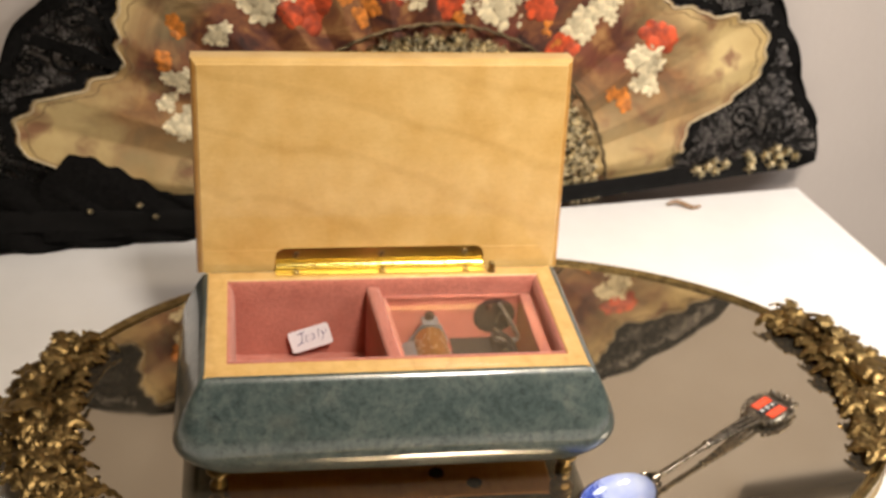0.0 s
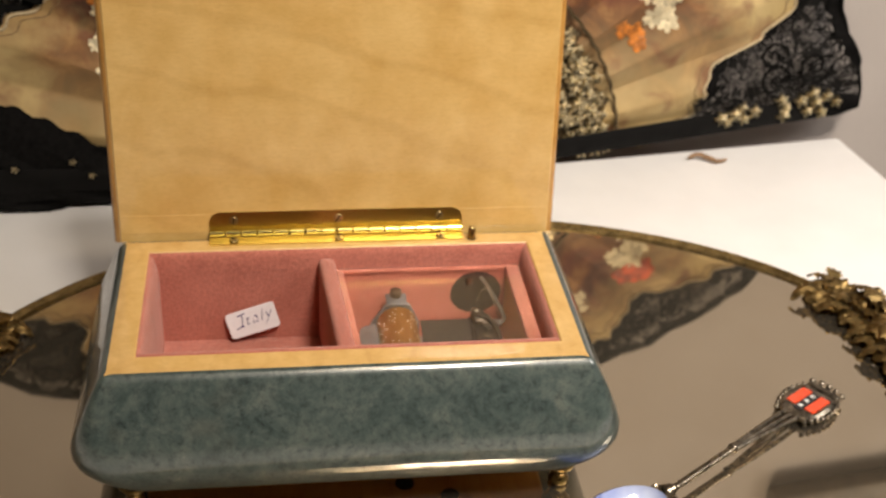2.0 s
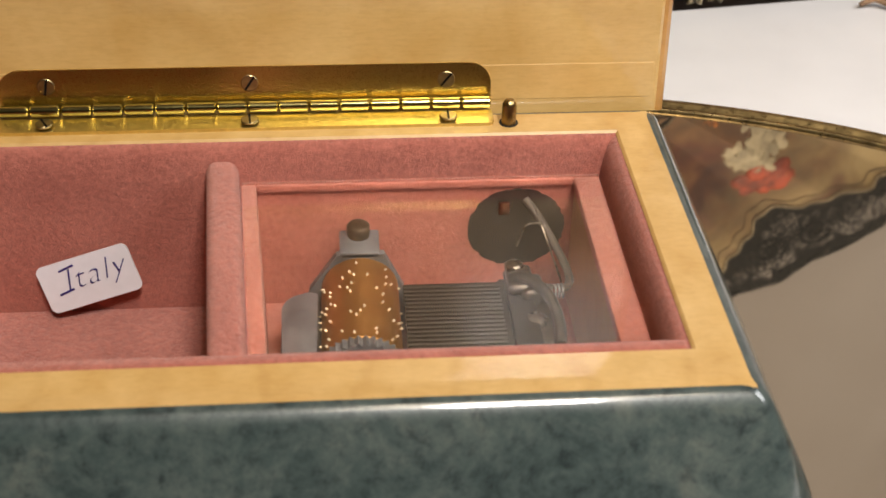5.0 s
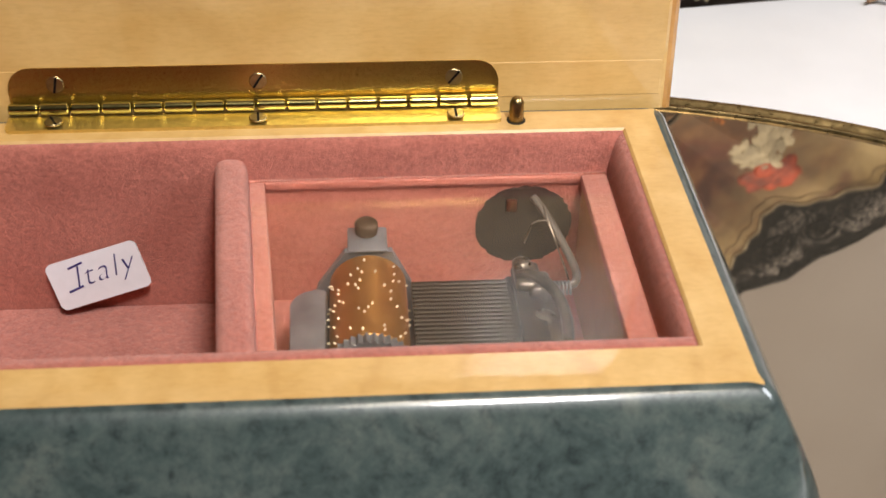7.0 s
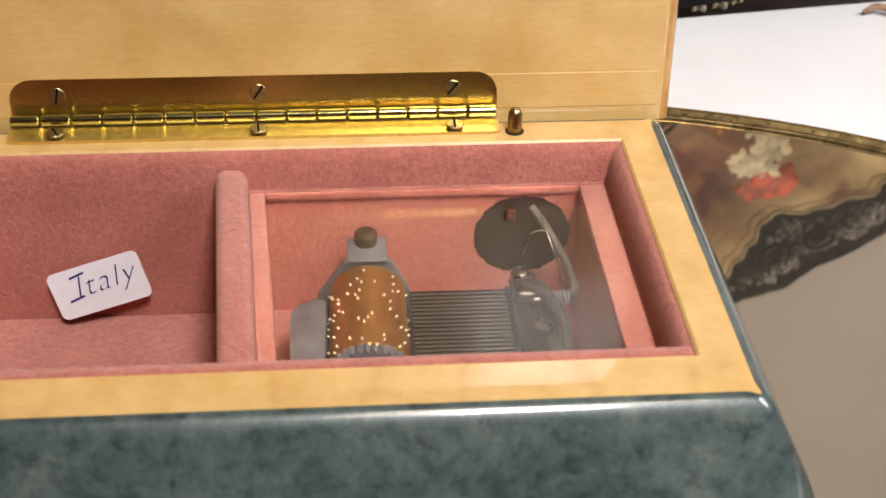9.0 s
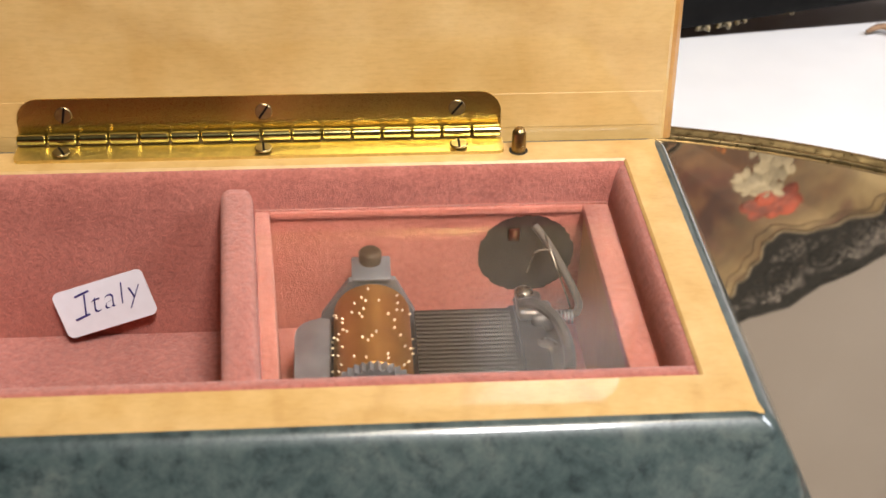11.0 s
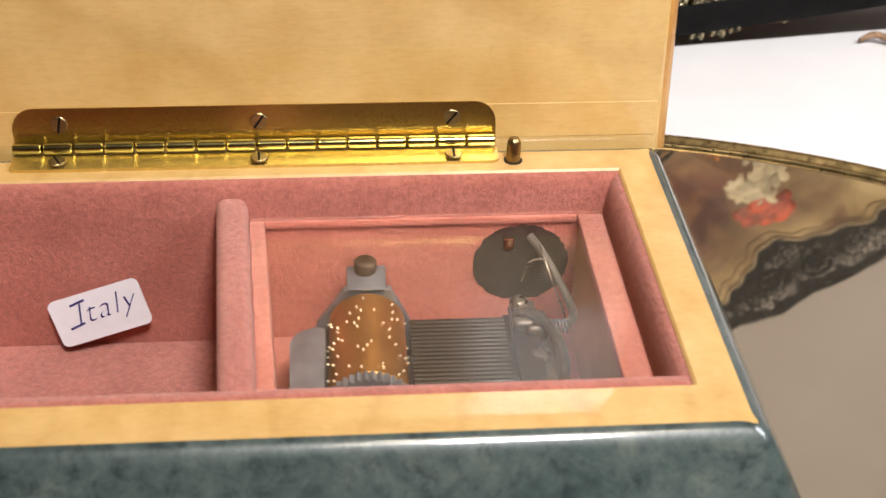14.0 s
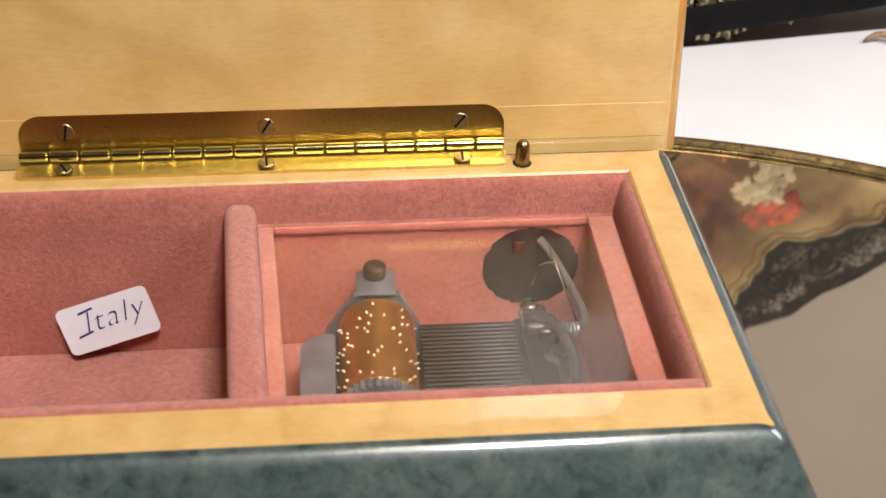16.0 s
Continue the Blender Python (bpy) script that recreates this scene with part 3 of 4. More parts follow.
def ornament(mid, span):
    """A spray of overlapping gilt leaves along the rim, both ways from a medallion."""
    bm = bmesh.new()
    p, ang = rim_point(mid, 0.002)
    m = Matrix.Translation((p.x, p.y, 0.0165)) @ Matrix.Rotation(ang, 4, "Z")
    rings = []
    for o, z in ((1.0, 0.0), (1.0, 0.0022), (0.86, 0.0034), (0.74, 0.0026), (0.66, 0.0034), (0.45, 0.0052), (0.2, 0.0060), (0.02, 0.0062)):
        rings.append([m @ Vector((0.0135 * o * math.cos(k * math.pi / 16) * (1 + 0.04 * (k % 2)), 0.0100 * o * math.sin(k * math.pi / 16) * (1 + 0.04 * (k % 2)), z)) for k in range(32)])
    loft(bm, rings, True, True, True)
    orn = part("ornament", bm, GILT, tray, "cast gilt leaf ornament with a medallion", 40)
    for side in (1, -1):
        for k in range(30):
            t = (k + 0.5) / 30
            a = mid + side * span * t * 0.94
            wide = (1 - t * 0.72)
            p, ang = rim_point(a, rnd.uniform(-0.0062, 0.0050) * wide)
            turn = ang + (0 if side > 0 else math.pi) + rnd.uniform(-0.9, 0.9) * (0.9 - 0.4 * t)
            mm = (Matrix.Translation((p.x, p.y, 0.0140 + rnd.uniform(0.0, 0.0055) * wide)) @ Matrix.Rotation(turn, 4, "Z")
                  @ Matrix.Rotation(rnd.uniform(-0.40, 0.40), 4, "X") @ Matrix.Rotation(rnd.uniform(-0.22, 0.12), 4, "Y") @ Matrix.Scale(rnd.uniform(0.50, 0.74) * (1 - 0.25 * t), 4))
            piece("leaf", LEAVES[k % 4], mm, orn)
        # fringe of short leaves on both sides of the spray
        for k in range(14):
            t = (k + 0.3) / 14
            for io in (-1, 1):
                a = mid + side * span * t
                p, ang = rim_point(a, (0.0072 if io > 0 else -0.0085) * (1 - 0.75 * t))
                turn = ang + io * -side * 1.1 + (0 if side > 0 else math.pi) + rnd.uniform(-0.3, 0.3)
                mm = (Matrix.Translation((p.x, p.y, 0.0138)) @ Matrix.Rotation(turn, 4, "Z") @ Matrix.Rotation(rnd.uniform(-0.3, 0.3), 4, "X") @ Matrix.Scale(rnd.uniform(0.36, 0.50) if io > 0 else rnd.uniform(0.42, 0.58), 4))
                piece("leaf", LEAVES[(k + 1) % 4], mm, orn)
        # berries
        for k in range(5):
            a = mid + side * span * (0.12 + 0.13 * k)
            p, ang = rim_point(a, rnd.uniform(-0.006, 0.008))
            piece("berry", BERRY, Matrix.Translation((p.x, p.y, 0.0205 - 0.0009 * k)) @ Matrix.Rotation(rnd.uniform(0, 6), 4, "Z"), orn)


bm = bmesh.new()
rings = []
for i in range(7):
    t = i / 6
    rings.append([(0.0040 * math.cos(t * 1.5) * (1 + 0.22 * math.cos(6 * q + 3.14 * (i % 2))) * math.cos(q), 0.0034 * math.cos(t * 1.5) * (1 + 0.22 * math.cos(6 * q + 3.14 * (i % 2))) * math.sin(q),
                   0.0034 * math.sin(t * 1.5)) for q in (2 * math.pi * k / 30 for k in range(30))])
loft(bm, rings, True, True, True)
BERRY = mesh_of("berry", bm, GILT, 60)
ornament(radians(0), radians(26.5))
ornament(radians(181), radians(27))

# ---- the handwritten card ----
C_TL, C_TR, C_BL = Vector((-0.0387, 0.0625, 0.0424)), Vector((-0.0224, 0.0636, 0.0471)), Vector((-0.0365, 0.0603, 0.0338))
ex = (C_TR - C_TL).normalized()
ey = (C_TL - C_BL)
ey = (ey - ex * ey.dot(ex)).normalized()
CARD_W, CARD_H = (C_TR - C_TL).length, (C_TL - C_BL).length
CARD = Matrix((( ex.x, ey.x, ex.cross(ey).x, C_BL.x), (ex.y, ey.y, ex.cross(ey).y, C_BL.y), (ex.z, ey.z, ex.cross(ey).z, C_BL.z), (0, 0, 0, 1)))
card = thing("paper_card", C_BL.x, C_BL.y, C_BL.z, "small white card handwritten Italy, leaning against pink lining", "card")
PAPER = simple("white_card", (0.78, 0.76, 0.80), 0.7, 0.0, 0.02, 400)
INK = simple("blue_ballpoint_ink", (0.040, 0.030, 0.17), 0.5, 0.0, 0.2, 900)
bm = bmesh.new()
pts = []
r = 0.0012
for cx, cy, a0 in ((CARD_W - r, r, -90), (CARD_W - r, CARD_H - r, 0), (r, CARD_H - r, 90), (r, r, 180)):
    pts += [(cx + r * math.cos(radians(a0 + 18 * k)), cy + r * math.sin(radians(a0 + 18 * k))) for k in range(6)]
loft(bm, [[CARD @ Vector((x, y, z)) for x, y in pts] for z in (-0.00035, 0.0)], True, True, True)
part("sheet", bm, PAPER, card, smooth=30)
text = bpy.data.curves.new("writing", "FONT")
text.body = "Italy"
text.size, text.shear, text.extrude, text.offset = 0.0060, 0.32, 0.00004, -0.00013
text.space_character = 1.12
text.materials.append(INK)
ob = new("writing", text)
ob.matrix_basis = CARD @ Matrix.Translation((0.0038, 0.0034, 0.0001)) @ Matrix.Rotation(radians(2), 4, "Z")
tagged(hang(ob, card), "blue handwritten word Italy")

for x, y in ((0.0038, 0.0034), (0.0052, 0.0077)):
    bm = bmesh.new()
    box(bm, -0.0013, 0.0016, -0.00020, 0.00020, 0.0, 0.00012, 0.00005, 1, CARD @ Matrix.Translation((x, y, 0.00006)) @ Matrix.Rotation(radians(9), 4, "Z"))
    part("pen_stroke", bm, INK, card)

# ---- the musical movement ----
movement = thing("musical_movement", 0.03, 0.04, FLOOR_Z, "steel and brass cylinder musical movement under the clear pane", "musical movement")
CYL = simple("brass_cylinder", (0.52, 0.28, 0.085), 0.42, 0.9, 0.12, 120)
CX, CZ, CR, CY0, CY1 = 0.0182, 0.0440, 0.0066, 0.0310, 0.0520
bm = bmesh.new()
box(bm, 0.0085, 0.0520, 0.0160, 0.0560, FLOOR_Z, FLOOR_Z + 0.0042, 0.0008, 2)
part("bedplate", bm, ZINC, movement, "cast grey bedplate")
AXIS = Matrix.Rotation(radians(-90), 4, "X")
bm = bmesh.new()
lathe(bm, [(CR - 0.0003, 0.0), (CR, 0.0003), (CR, CY1 - CY0 - 0.0003), (CR - 0.0003, CY1 - CY0)], Matrix.Translation((CX, CY0, CZ)) @ AXIS, 48)
cylinder = part("cylinder", bm, CYL, movement, "pinned brass cylinder", 40)
bm = bmesh.new()
lathe(bm, [(0.00012, 0.0), (0.00012, 0.0004), (0.00009, 0.0006)], Matrix.Identity(4), 6)
PIN = mesh_of("pin", bm, simple("bright_brass_pin", (0.88, 0.78, 0.55), 0.35, 0.3, 0.05, 300), 60)
rnd = random.Random(5)
for k in range(84):
    a, y = rnd.uniform(0, 2 * math.pi), CY0 + 0.0014 + 0.00105 * rnd.randrange(18)
    m = Matrix.Translation((CX, y, CZ)) @ Matrix.Rotation(a, 4, "Y") @ Matrix.Translation((0, 0, CR - 0.0001))
    piece("pin", PIN, m @ Matrix.Diagonal((1.7, 1.7, 0.85, 1)), cylinder)
# toothed wheel at the near end
bm = bmesh.new()
ring = []
for k in range(72):
    r = CR + (0.0007 if k % 2 else 0.0)
    ring.append((r * math.cos(2 * math.pi * k / 72), r * math.sin(2 * math.pi * k / 72)))
loft(bm, [[Vector((CX + x, y, CZ + z)) for x, z in ring] for y in (CY0 - 0.0022, CY0 - 0.0002)], True, True, True)
part("gear_wheel", bm, ZINC, movement, "toothed grey wheel", 20)
# end bracket with its folded lip, and the dark stud on it
bm = bmesh.new()
prof = [(-0.0104, 0.0357), (0.0082, 0.0357), (0.0076, 0.0436), (0.0042, 0.0508), (-0.0038, 0.0508), (-0.0086, 0.0436)]
loft(bm, [[Vector((CX + x, y, z)) for x, z in prof] for y in (CY1 + 0.0003, CY1 + 0.0016)], True, True, True)
box(bm, CX - 0.0033, CX + 0.0035, CY1 + 0.0003, CY1 + 0.0072, 0.0500, 0.0512, 0.0003, 2)
part("bracket", bm, ZINC, movement, "grey end bracket", 25)
bm = bmesh.new()
lathe(bm, [(0.0019, 0.0), (0.0020, 0.0006), (0.0020, 0.0020), (0.0016, 0.0024), (0.0005, 0.0025)], Matrix.Translation((CX, CY1 + 0.0056, 0.0511)), 18)
part("stud", bm, simple("brown_stud", (0.10, 0.065, 0.04), 0.5, 0.5, 0.2, 500), movement, "dark brown stud", 50)
# spring housing beside the cylinder
bm = bmesh.new()
pts = [(0.0112, 0.0180), (0.0112, 0.0474)]
pts += [(0.0092 - 0.0040 * math.sin(radians(15 * k)), 0.0434 + 0.0040 * math.cos(radians(15 * k))) for k in range(7)] + [(0.0055, 0.0180)]
loft(bm, [[Vector((x, y, z)) for x, y in pts] for z in (FLOOR_Z + 0.0038, 0.0470)], True, True, True)
bmesh.ops.bevel(bm, geom=bm.edges[:], offset=0.0005, segments=2, profile=0.5, affect="EDGES")
part("spring_housing", bm, ZINC, movement, "grey cast spring housing", 40)
# comb: base, then eighteen teeth of growing length
COMB_Z = 0.0472
bm = bmesh.new()
box(bm, 0.0415, 0.0470, 0.0270, 0.0492, COMB_Z - 0.0042, COMB_Z, 0.0003, 2)
box(bm, 0.0385, 0.0470, 0.0270, 0.0490, FLOOR_Z + 0.004, COMB_Z - 0.0040, 0.0003, 1)
COMB = simple("brown_blued_steel", (0.034, 0.026, 0.020), 0.5, 0.7, 0.15, 260)
comb = part("comb", bm, COMB, movement, "steel comb")
bm = bmesh.new()
box(bm, 0.0425, 0.0470, 0.0255, 0.0500, COMB_Z + 0.0002, COMB_Z + 0.0012, 0.0003, 2)
part("clamp_plate", bm, COMB, comb)
for k in range(20):
    bm = bmesh.new()
    y = 0.0277 + 0.00105 * k
    box(bm, CX + CR + 0.0006, 0.0420, y, y + 0.00082, COMB_Z - 0.0008, COMB_Z, 0.00012, 1)
    part("tooth", bm, COMB, comb)
# governor: frame, worm, screws and air vane
DARK_STEEL = simple("dark_worn_steel", (0.16, 0.14, 0.12), 0.4, 0.9, 0.25, 400, 0.0001)
bm = bmesh.new()
box(bm, 0.0445, 0.0510, 0.0285, 0.0455, FLOOR_Z + 0.0042, COMB_Z + 0.0002, 0.0012, 3)
box(bm, 0.0425, 0.0470, 0.0425, 0.0492, COMB_Z + 0.0012, COMB_Z + 0.0034, 0.0010, 3)
box(bm, 0.0448, 0.0486, 0.0415, 0.0470, COMB_Z - 0.001, COMB_Z + 0.0030, 0.0010, 3)
gov = part("governor", bm, DARK_STEEL, movement, "dark steel governor")
bm = bmesh.new()
tube(bm, spline([(0.0432, 0.0452, COMB_Z + 0.0030), (0.0455, 0.0440, COMB_Z + 0.0042), (0.0486, 0.0405, COMB_Z + 0.0034), (0.0500, 0.0360, COMB_Z + 0.0016), (0.0497, 0.0310, COMB_Z + 0.0006)], 6), 0.0010, 10)
part("arm", bm, DARK_STEEL, gov)
for x, y, z, r in ((0.0466, 0.0372, COMB_Z + 0.0002, 0.0019), (0.0440, 0.0478, COMB_Z + 0.0033, 0.0016)):
    bm = bmesh.new()
    lathe(bm, [(r, 0.0), (r, 0.0006), (r * 0.7, 0.0011), (0.0002, 0.0013)], Matrix.Translation((x, y, z)), 18)
    part("screw", bm, SILVER, gov, "domed steel screw", 50)
# coil spring and wires
bm = bmesh.new()
coil = [Vector((0.0496 + 0.0030 * k / 60, 0.0462 + 0.0011 * math.cos(k * 2 * math.pi / 12), COMB_Z - 0.0006 + 0.0011 * math.sin(k * 2 * math.pi / 12))) for k in range(61)]
tube(bm, coil, 0.00022, 6)
part("coil_spring", bm, STEEL, movement, "small steel coil spring", 60)
bm = bmesh.new()
tube(bm, spline([(0.0524, 0.0466, COMB_Z - 0.0002), (0.0520, 0.0500, 0.0478), (0.0512, 0.0555, 0.0490), (0.0498, 0.0590, 0.0522), (0.0490, 0.0595, 0.0545)], 6), 0.00017, 6)
part("wire", bm, SILVER, movement, "thin steel wire", 60)
bm = bmesh.new()
tube(bm, [(0.0502, 0.0585, 0.0518), (0.0492, 0.0582, 0.0522), (0.0480, 0.0580, 0.0523), (0.0471, 0.0578, 0.0519), (0.0465, 0.0575, 0.0502), (0.0458, 0.0572, 0.0481)], 0.00017, 6)
part("wire", bm, SILVER, movement, "thin steel wire", 60)
bm = bmesh.new()
tube(bm, spline([(0.0478, 0.0636, 0.0536), (0.0492, 0.0618, 0.0524), (0.0514, 0.0590, 0.0497), (0.0536, 0.0552, 0.0466), (0.0544, 0.0515, 0.0455), (0.0536, 0.0485, 0.0458), (0.0522, 0.0468, 0.0466)], 6), 0.00075, 10)
part("sleeve", bm, simple("grey_sleeve", (0.11, 0.095, 0.08), 0.6, 0.0, 0.1, 500), movement, "grey flexible sleeve", 60)
bm = bmesh.new()
box(bm, 0.0432, 0.0452, BACK_Y - 0.0008, BACK_Y - 0.0001, 0.0502, 0.0528, 0.0003, 2)
part("peg", bm, simple("red_brown_peg", (0.09, 0.025, 0.015), 0.4, 0.0, 0.3, 900), movement, "dark red-brown peg")

# ---- the painted fan, leaning on the wall ----
FAN_TILT = radians(4)
FAN_UP = Vector((0, 0, 1)) * math.cos(FAN_TILT) - N * math.sin(FAN_TILT)
FAN_OUT = U.cross(FAN_UP)
FAN_O = Vector((0.0035, 0.2375, 0)) + N * 0.004
FAN = Matrix(((U.x, FAN_UP.x, FAN_OUT.x, FAN_O.x), (U.y, FAN_UP.y, FAN_OUT.y, FAN_O.y), (U.z, FAN_UP.z, FAN_OUT.z, FAN_O.z), (0, 0, 0, 1)))
FAN = FAN @ Matrix.Translation((-0.04, 0.30, 0)) @ Matrix.Scale(1.016, 4) @ Matrix.Translation((0.04, -0.30, 0))
PIV = (0.0365, 0.008)
fan = thing("folding_fan", *(FAN @ Vector((PIV[0], 0.005, 0))), "open folding fan with painted flowers and black lace, against wall", "fan")


def at(a, r, w=0.0):
    """A point of the fan by its angle in degrees, radius and height out of the fan's plane."""
    return FAN @ Vector((PIV[0] + r * math.cos(radians(a)), PIV[1] + r * math.sin(radians(a)), w))


EDGE = ((0, 0.115), (2, 0.120), (6.5, 0.150), (12, 0.154), (15, 0.160), (16.5, 0.188), (20, 0.207), (26, 0.2155), (30, 0.203), (34, 0.187), (40, 0.173), (45, 0.176), (49, 0.183), (55, 0.172),
        (62, 0.170), (68, 0.172), (72, 0.164), (78, 0.162), (84, 0.168), (90, 0.171), (96, 0.168), (102, 0.162), (108, 0.164), (112, 0.172), (118, 0.171), (125, 0.168), (131, 0.166),
        (135, 0.176), (139, 0.196), (143, 0.194), (146, 0.187), (150, 0.178), (155, 0.190), (159, 0.208), (163, 0.215), (166.5, 0.209), (168, 0.190), (168.8, 0.160), (171, 0.147), (174, 0.126), (180, 0.115))


def leaf_r(a):
    a = max(0.0, min(180.0, a))
    for (a0, r0), (a1, r1) in zip(EDGE, EDGE[1:]):
        if a <= a1:
            t = (a - a0) / (a1 - a0)
            t = t * t * (3 - 2 * t)
            return r0 + (r1 - r0) * t + 0.0012 * math.sin(a * 2.1)
    return EDGE[-1][1]


def pleat(a, r):
    return 0.0024 * (abs((a / 5.6) % 2 - 1) * 2 - 1) * min(1.0, r / 0.15)


def fan_paper():
    mat, nt, b = material("painted_fan_silk")
    geo = nt.nodes.new("ShaderNodeTexCoord")
    dist = nt.nodes.new("ShaderNodeVectorMath")
    dist.operation = "DISTANCE"
    dist.inputs[1].default_value = FAN @ Vector((*PIV, 0))
    nt.links.new(geo.outputs["Object"], dist.inputs[0])
    vec = coords(nt)
    wob = noise_tex(nt, vec, 22, 5, 0.6, 0.5)
    add = nt.nodes.new("ShaderNodeMath")
    add.operation = "MULTIPLY_ADD"
    add.inputs[1].default_value = 0.11
    nt.links.new(wob, add.inputs[0])
    nt.links.new(dist.outputs["Value"], add.inputs[2])
    cream = ramp(nt, noise_tex(nt, vec, 35, 4), [(0.3, (0.40, 0.275, 0.105)), (0.7, (0.57, 0.43, 0.205))])
    brown = ramp(nt, noise_tex(nt, vec, 60, 5, 0.6, 0.8), [(0.3, (0.026, 0.008, 0.005)), (0.45, (0.095, 0.026, 0.011)), (0.57, (0.18, 0.062, 0.020)), (0.72, (0.34, 0.17, 0.060))])
    blend = ramp(nt, add.outputs[0], [(0.205, (0, 0, 0)), (0.250, (1, 1, 1))])
    sep = nt.nodes.new("ShaderNodeSeparateXYZ")
    nt.links.new(geo.outputs["Object"], sep.inputs[0])
    low = ramp(nt, sep.outputs["Z"], [(0.025, (0.85, 0.85, 0.85)), (0.085, (0, 0, 0))])
    col = mix(nt, brown, cream, mix(nt, blend, low, 1.0, "LIGHTEN"))
    maroon = ramp(nt, noise_tex(nt, vec, 42, 3, 0.5, 0.6), [(0.56, (0, 0, 0)), (0.70, (0.75, 0.75, 0.75))])
    col = mix(nt, col, (0.14, 0.030, 0.018), maroon)
    umber = ramp(nt, noise_tex(nt, coords(nt, random_shift=False), 26, 4, 0.6, 0.9), [(0.60, (0, 0, 0)), (0.74, (0.7, 0.7, 0.7))])
    col = mix(nt, col, (0.085, 0.048, 0.016), umber)
    nt.links.new(col, b.inputs["Base Color"])
    b.inputs["Roughness"].default_value = 0.75
    bump(nt, b, noise_tex(nt, vec, 1400, 2), 0.3, 0.0003)
    return mat


def lace_cloth():
    mat, nt, b = material("black_lace")
    vec = coords(nt)
    vor = node(nt, "ShaderNodeTexVoronoi", Scale=520.0)
    vor.feature = "DISTANCE_TO_EDGE"
    nt.links.new(vec, vor.inputs["Vector"])
    scroll = noise_tex(nt, vec, 48, 2, 0.5, 2.2)
    solid = ramp(nt, scroll, [(0.465, (0, 0, 0)), (0.48, (1, 1, 1)), (0.515, (1, 1, 1)), (0.53, (0, 0, 0))])
    net = ramp(nt, vor.outputs["Distance"], [(0.03, (1, 1, 1)), (0.08, (0.07, 0.07, 0.07))])
    cover = mix(nt, net, (1.0, 1.0, 1.0), solid)
    nt.links.new(ramp(nt, scroll, [(0.35, (0.009, 0.0085, 0.0082)), (0.65, (0.015, 0.014, 0.0132))]), b.inputs["Base Color"])
    b.inputs["Roughness"].default_value = 0.8
    b.inputs["Specular IOR Level"].default_value = 0.06
    nt.links.new(cover, b.inputs["Alpha"])
    bump(nt, b, solid, 0.5, 0.0005)
    return mat


SILK, LACE = fan_paper(), lace_cloth()
LACE_CORD = simple("black_lace_cord", (0.006, 0.0056, 0.0054), 0.8, 0.0, 0.3, 500, 0.0004)
LACE_CORD.node_tree.nodes["Principled BSDF"].inputs["Specular IOR Level"].default_value = 0.08
bm = bmesh.new()
grid = []
for i in range(361):
    a = 1.0 + 178.0 * i / 360
    r1 = leaf_r(a)
    grid.append([at(a, 0.098 + (r1 - 0.098) * k / 14, pleat(a, r1)) for k in range(15)])
sheet(bm, grid, 0.0004)
leaf = part("leaf", bm, SILK, fan, "cream silk leaf painted with flowers", 30)
# a raised cream braid along the leaf's edge
bm = bmesh.new()
tube(bm, [at(a, leaf_r(a) - 0.0012, pleat(a, 0.2) + 0.0005) for a in (1 + 178 * i / 420 for i in range(421))], 0.0007, 6)
part("braid", bm, simple("cream_braid", (0.58, 0.47, 0.30), 0.8, 0.0, 0.15, 700, 0.0002), fan, "cream braid edging", 60)


bm = bmesh.new()
tube(bm, [at(a, leaf_r(a) - 0.0062, pleat(a, 0.2) + 0.0002) for a in (3 + 174 * i / 420 for i in range(421))], 0.00035, 6)
part("braid", bm, simple("brown_outline", (0.26, 0.17, 0.08), 0.8, 0.0, 0.2, 500), leaf, "thin brown painted outline", 60)


OUTLINE = ((0, 0.2275), (30, 0.2265), (36.6, 0.217), (47.7, 0.201), (56, 0.187), (90, 0.186), (129, 0.182), (134, 0.188), (138, 0.204), (142, 0.213), (147, 0.2250), (151, 0.2275), (185, 0.2275))


def lace_outer(a):
    for (a0, r0), (a1, r1) in zip(OUTLINE, OUTLINE[1:]):
        if a <= a1:
            base = r0 + (r1 - r0) * max(0.0, a - a0) / (a1 - a0)
            break
    return base + 0.0022 * abs(math.sin(radians(a * 22))) + (0.0085 if a < 13 else 0.0) * min(1, (13 - a) / 4 if a < 13 else 0) + 0.002 * math.sin(radians(a * 7))


bm = bmesh.new()
grid = []
for i in range(541):
    a = 3.8 + 176.7 * i / 540
    r0, r1 = leaf_r(a) - 0.006, lace_outer(a)
    grid.append([at(a, r0 + (r1 - r0) * k / 8, pleat(a, r1) * 0.8 - 0.0013 + 0.0008 * math.sin(a * 1.7 + k)) for k in range(9)])
sheet(bm, grid, 0.0004)
part("lace", bm, LACE, fan, "black lace edging", 30)
# dense bands of lace: along the leaf, along the scalloped edge, and slanting across the widest bay
for inner in (True, False):
    bm = bmesh.new()
    grid = []
    for i in range(541):
        a = 8.5 + 170.0 * i / 540
        edge = leaf_r(a) + 0.0012 if inner else lace_outer(a) - 0.0003
        wide = (0.0052 if inner else -0.0062) * (1 + 0.22 * math.sin(a * 1.9) + 0.12 * math.sin(a * 4.3))
        room = max(0.001, lace_outer(a) - leaf_r(a))
        wide = math.copysign(min(abs(wide), room * 0.6), wide)
        grid.append([at(a, edge + wide * k / 3, pleat(a, 0.22) * 0.8 - 0.0004 + 0.0003 * (k % 2)) for k in range(4)])
    sheet(bm, grid, 0.0005)
    part("lace_band", bm, LACE_CORD, fan, "dense black lace band", 40)
bm = bmesh.new()
grid = []
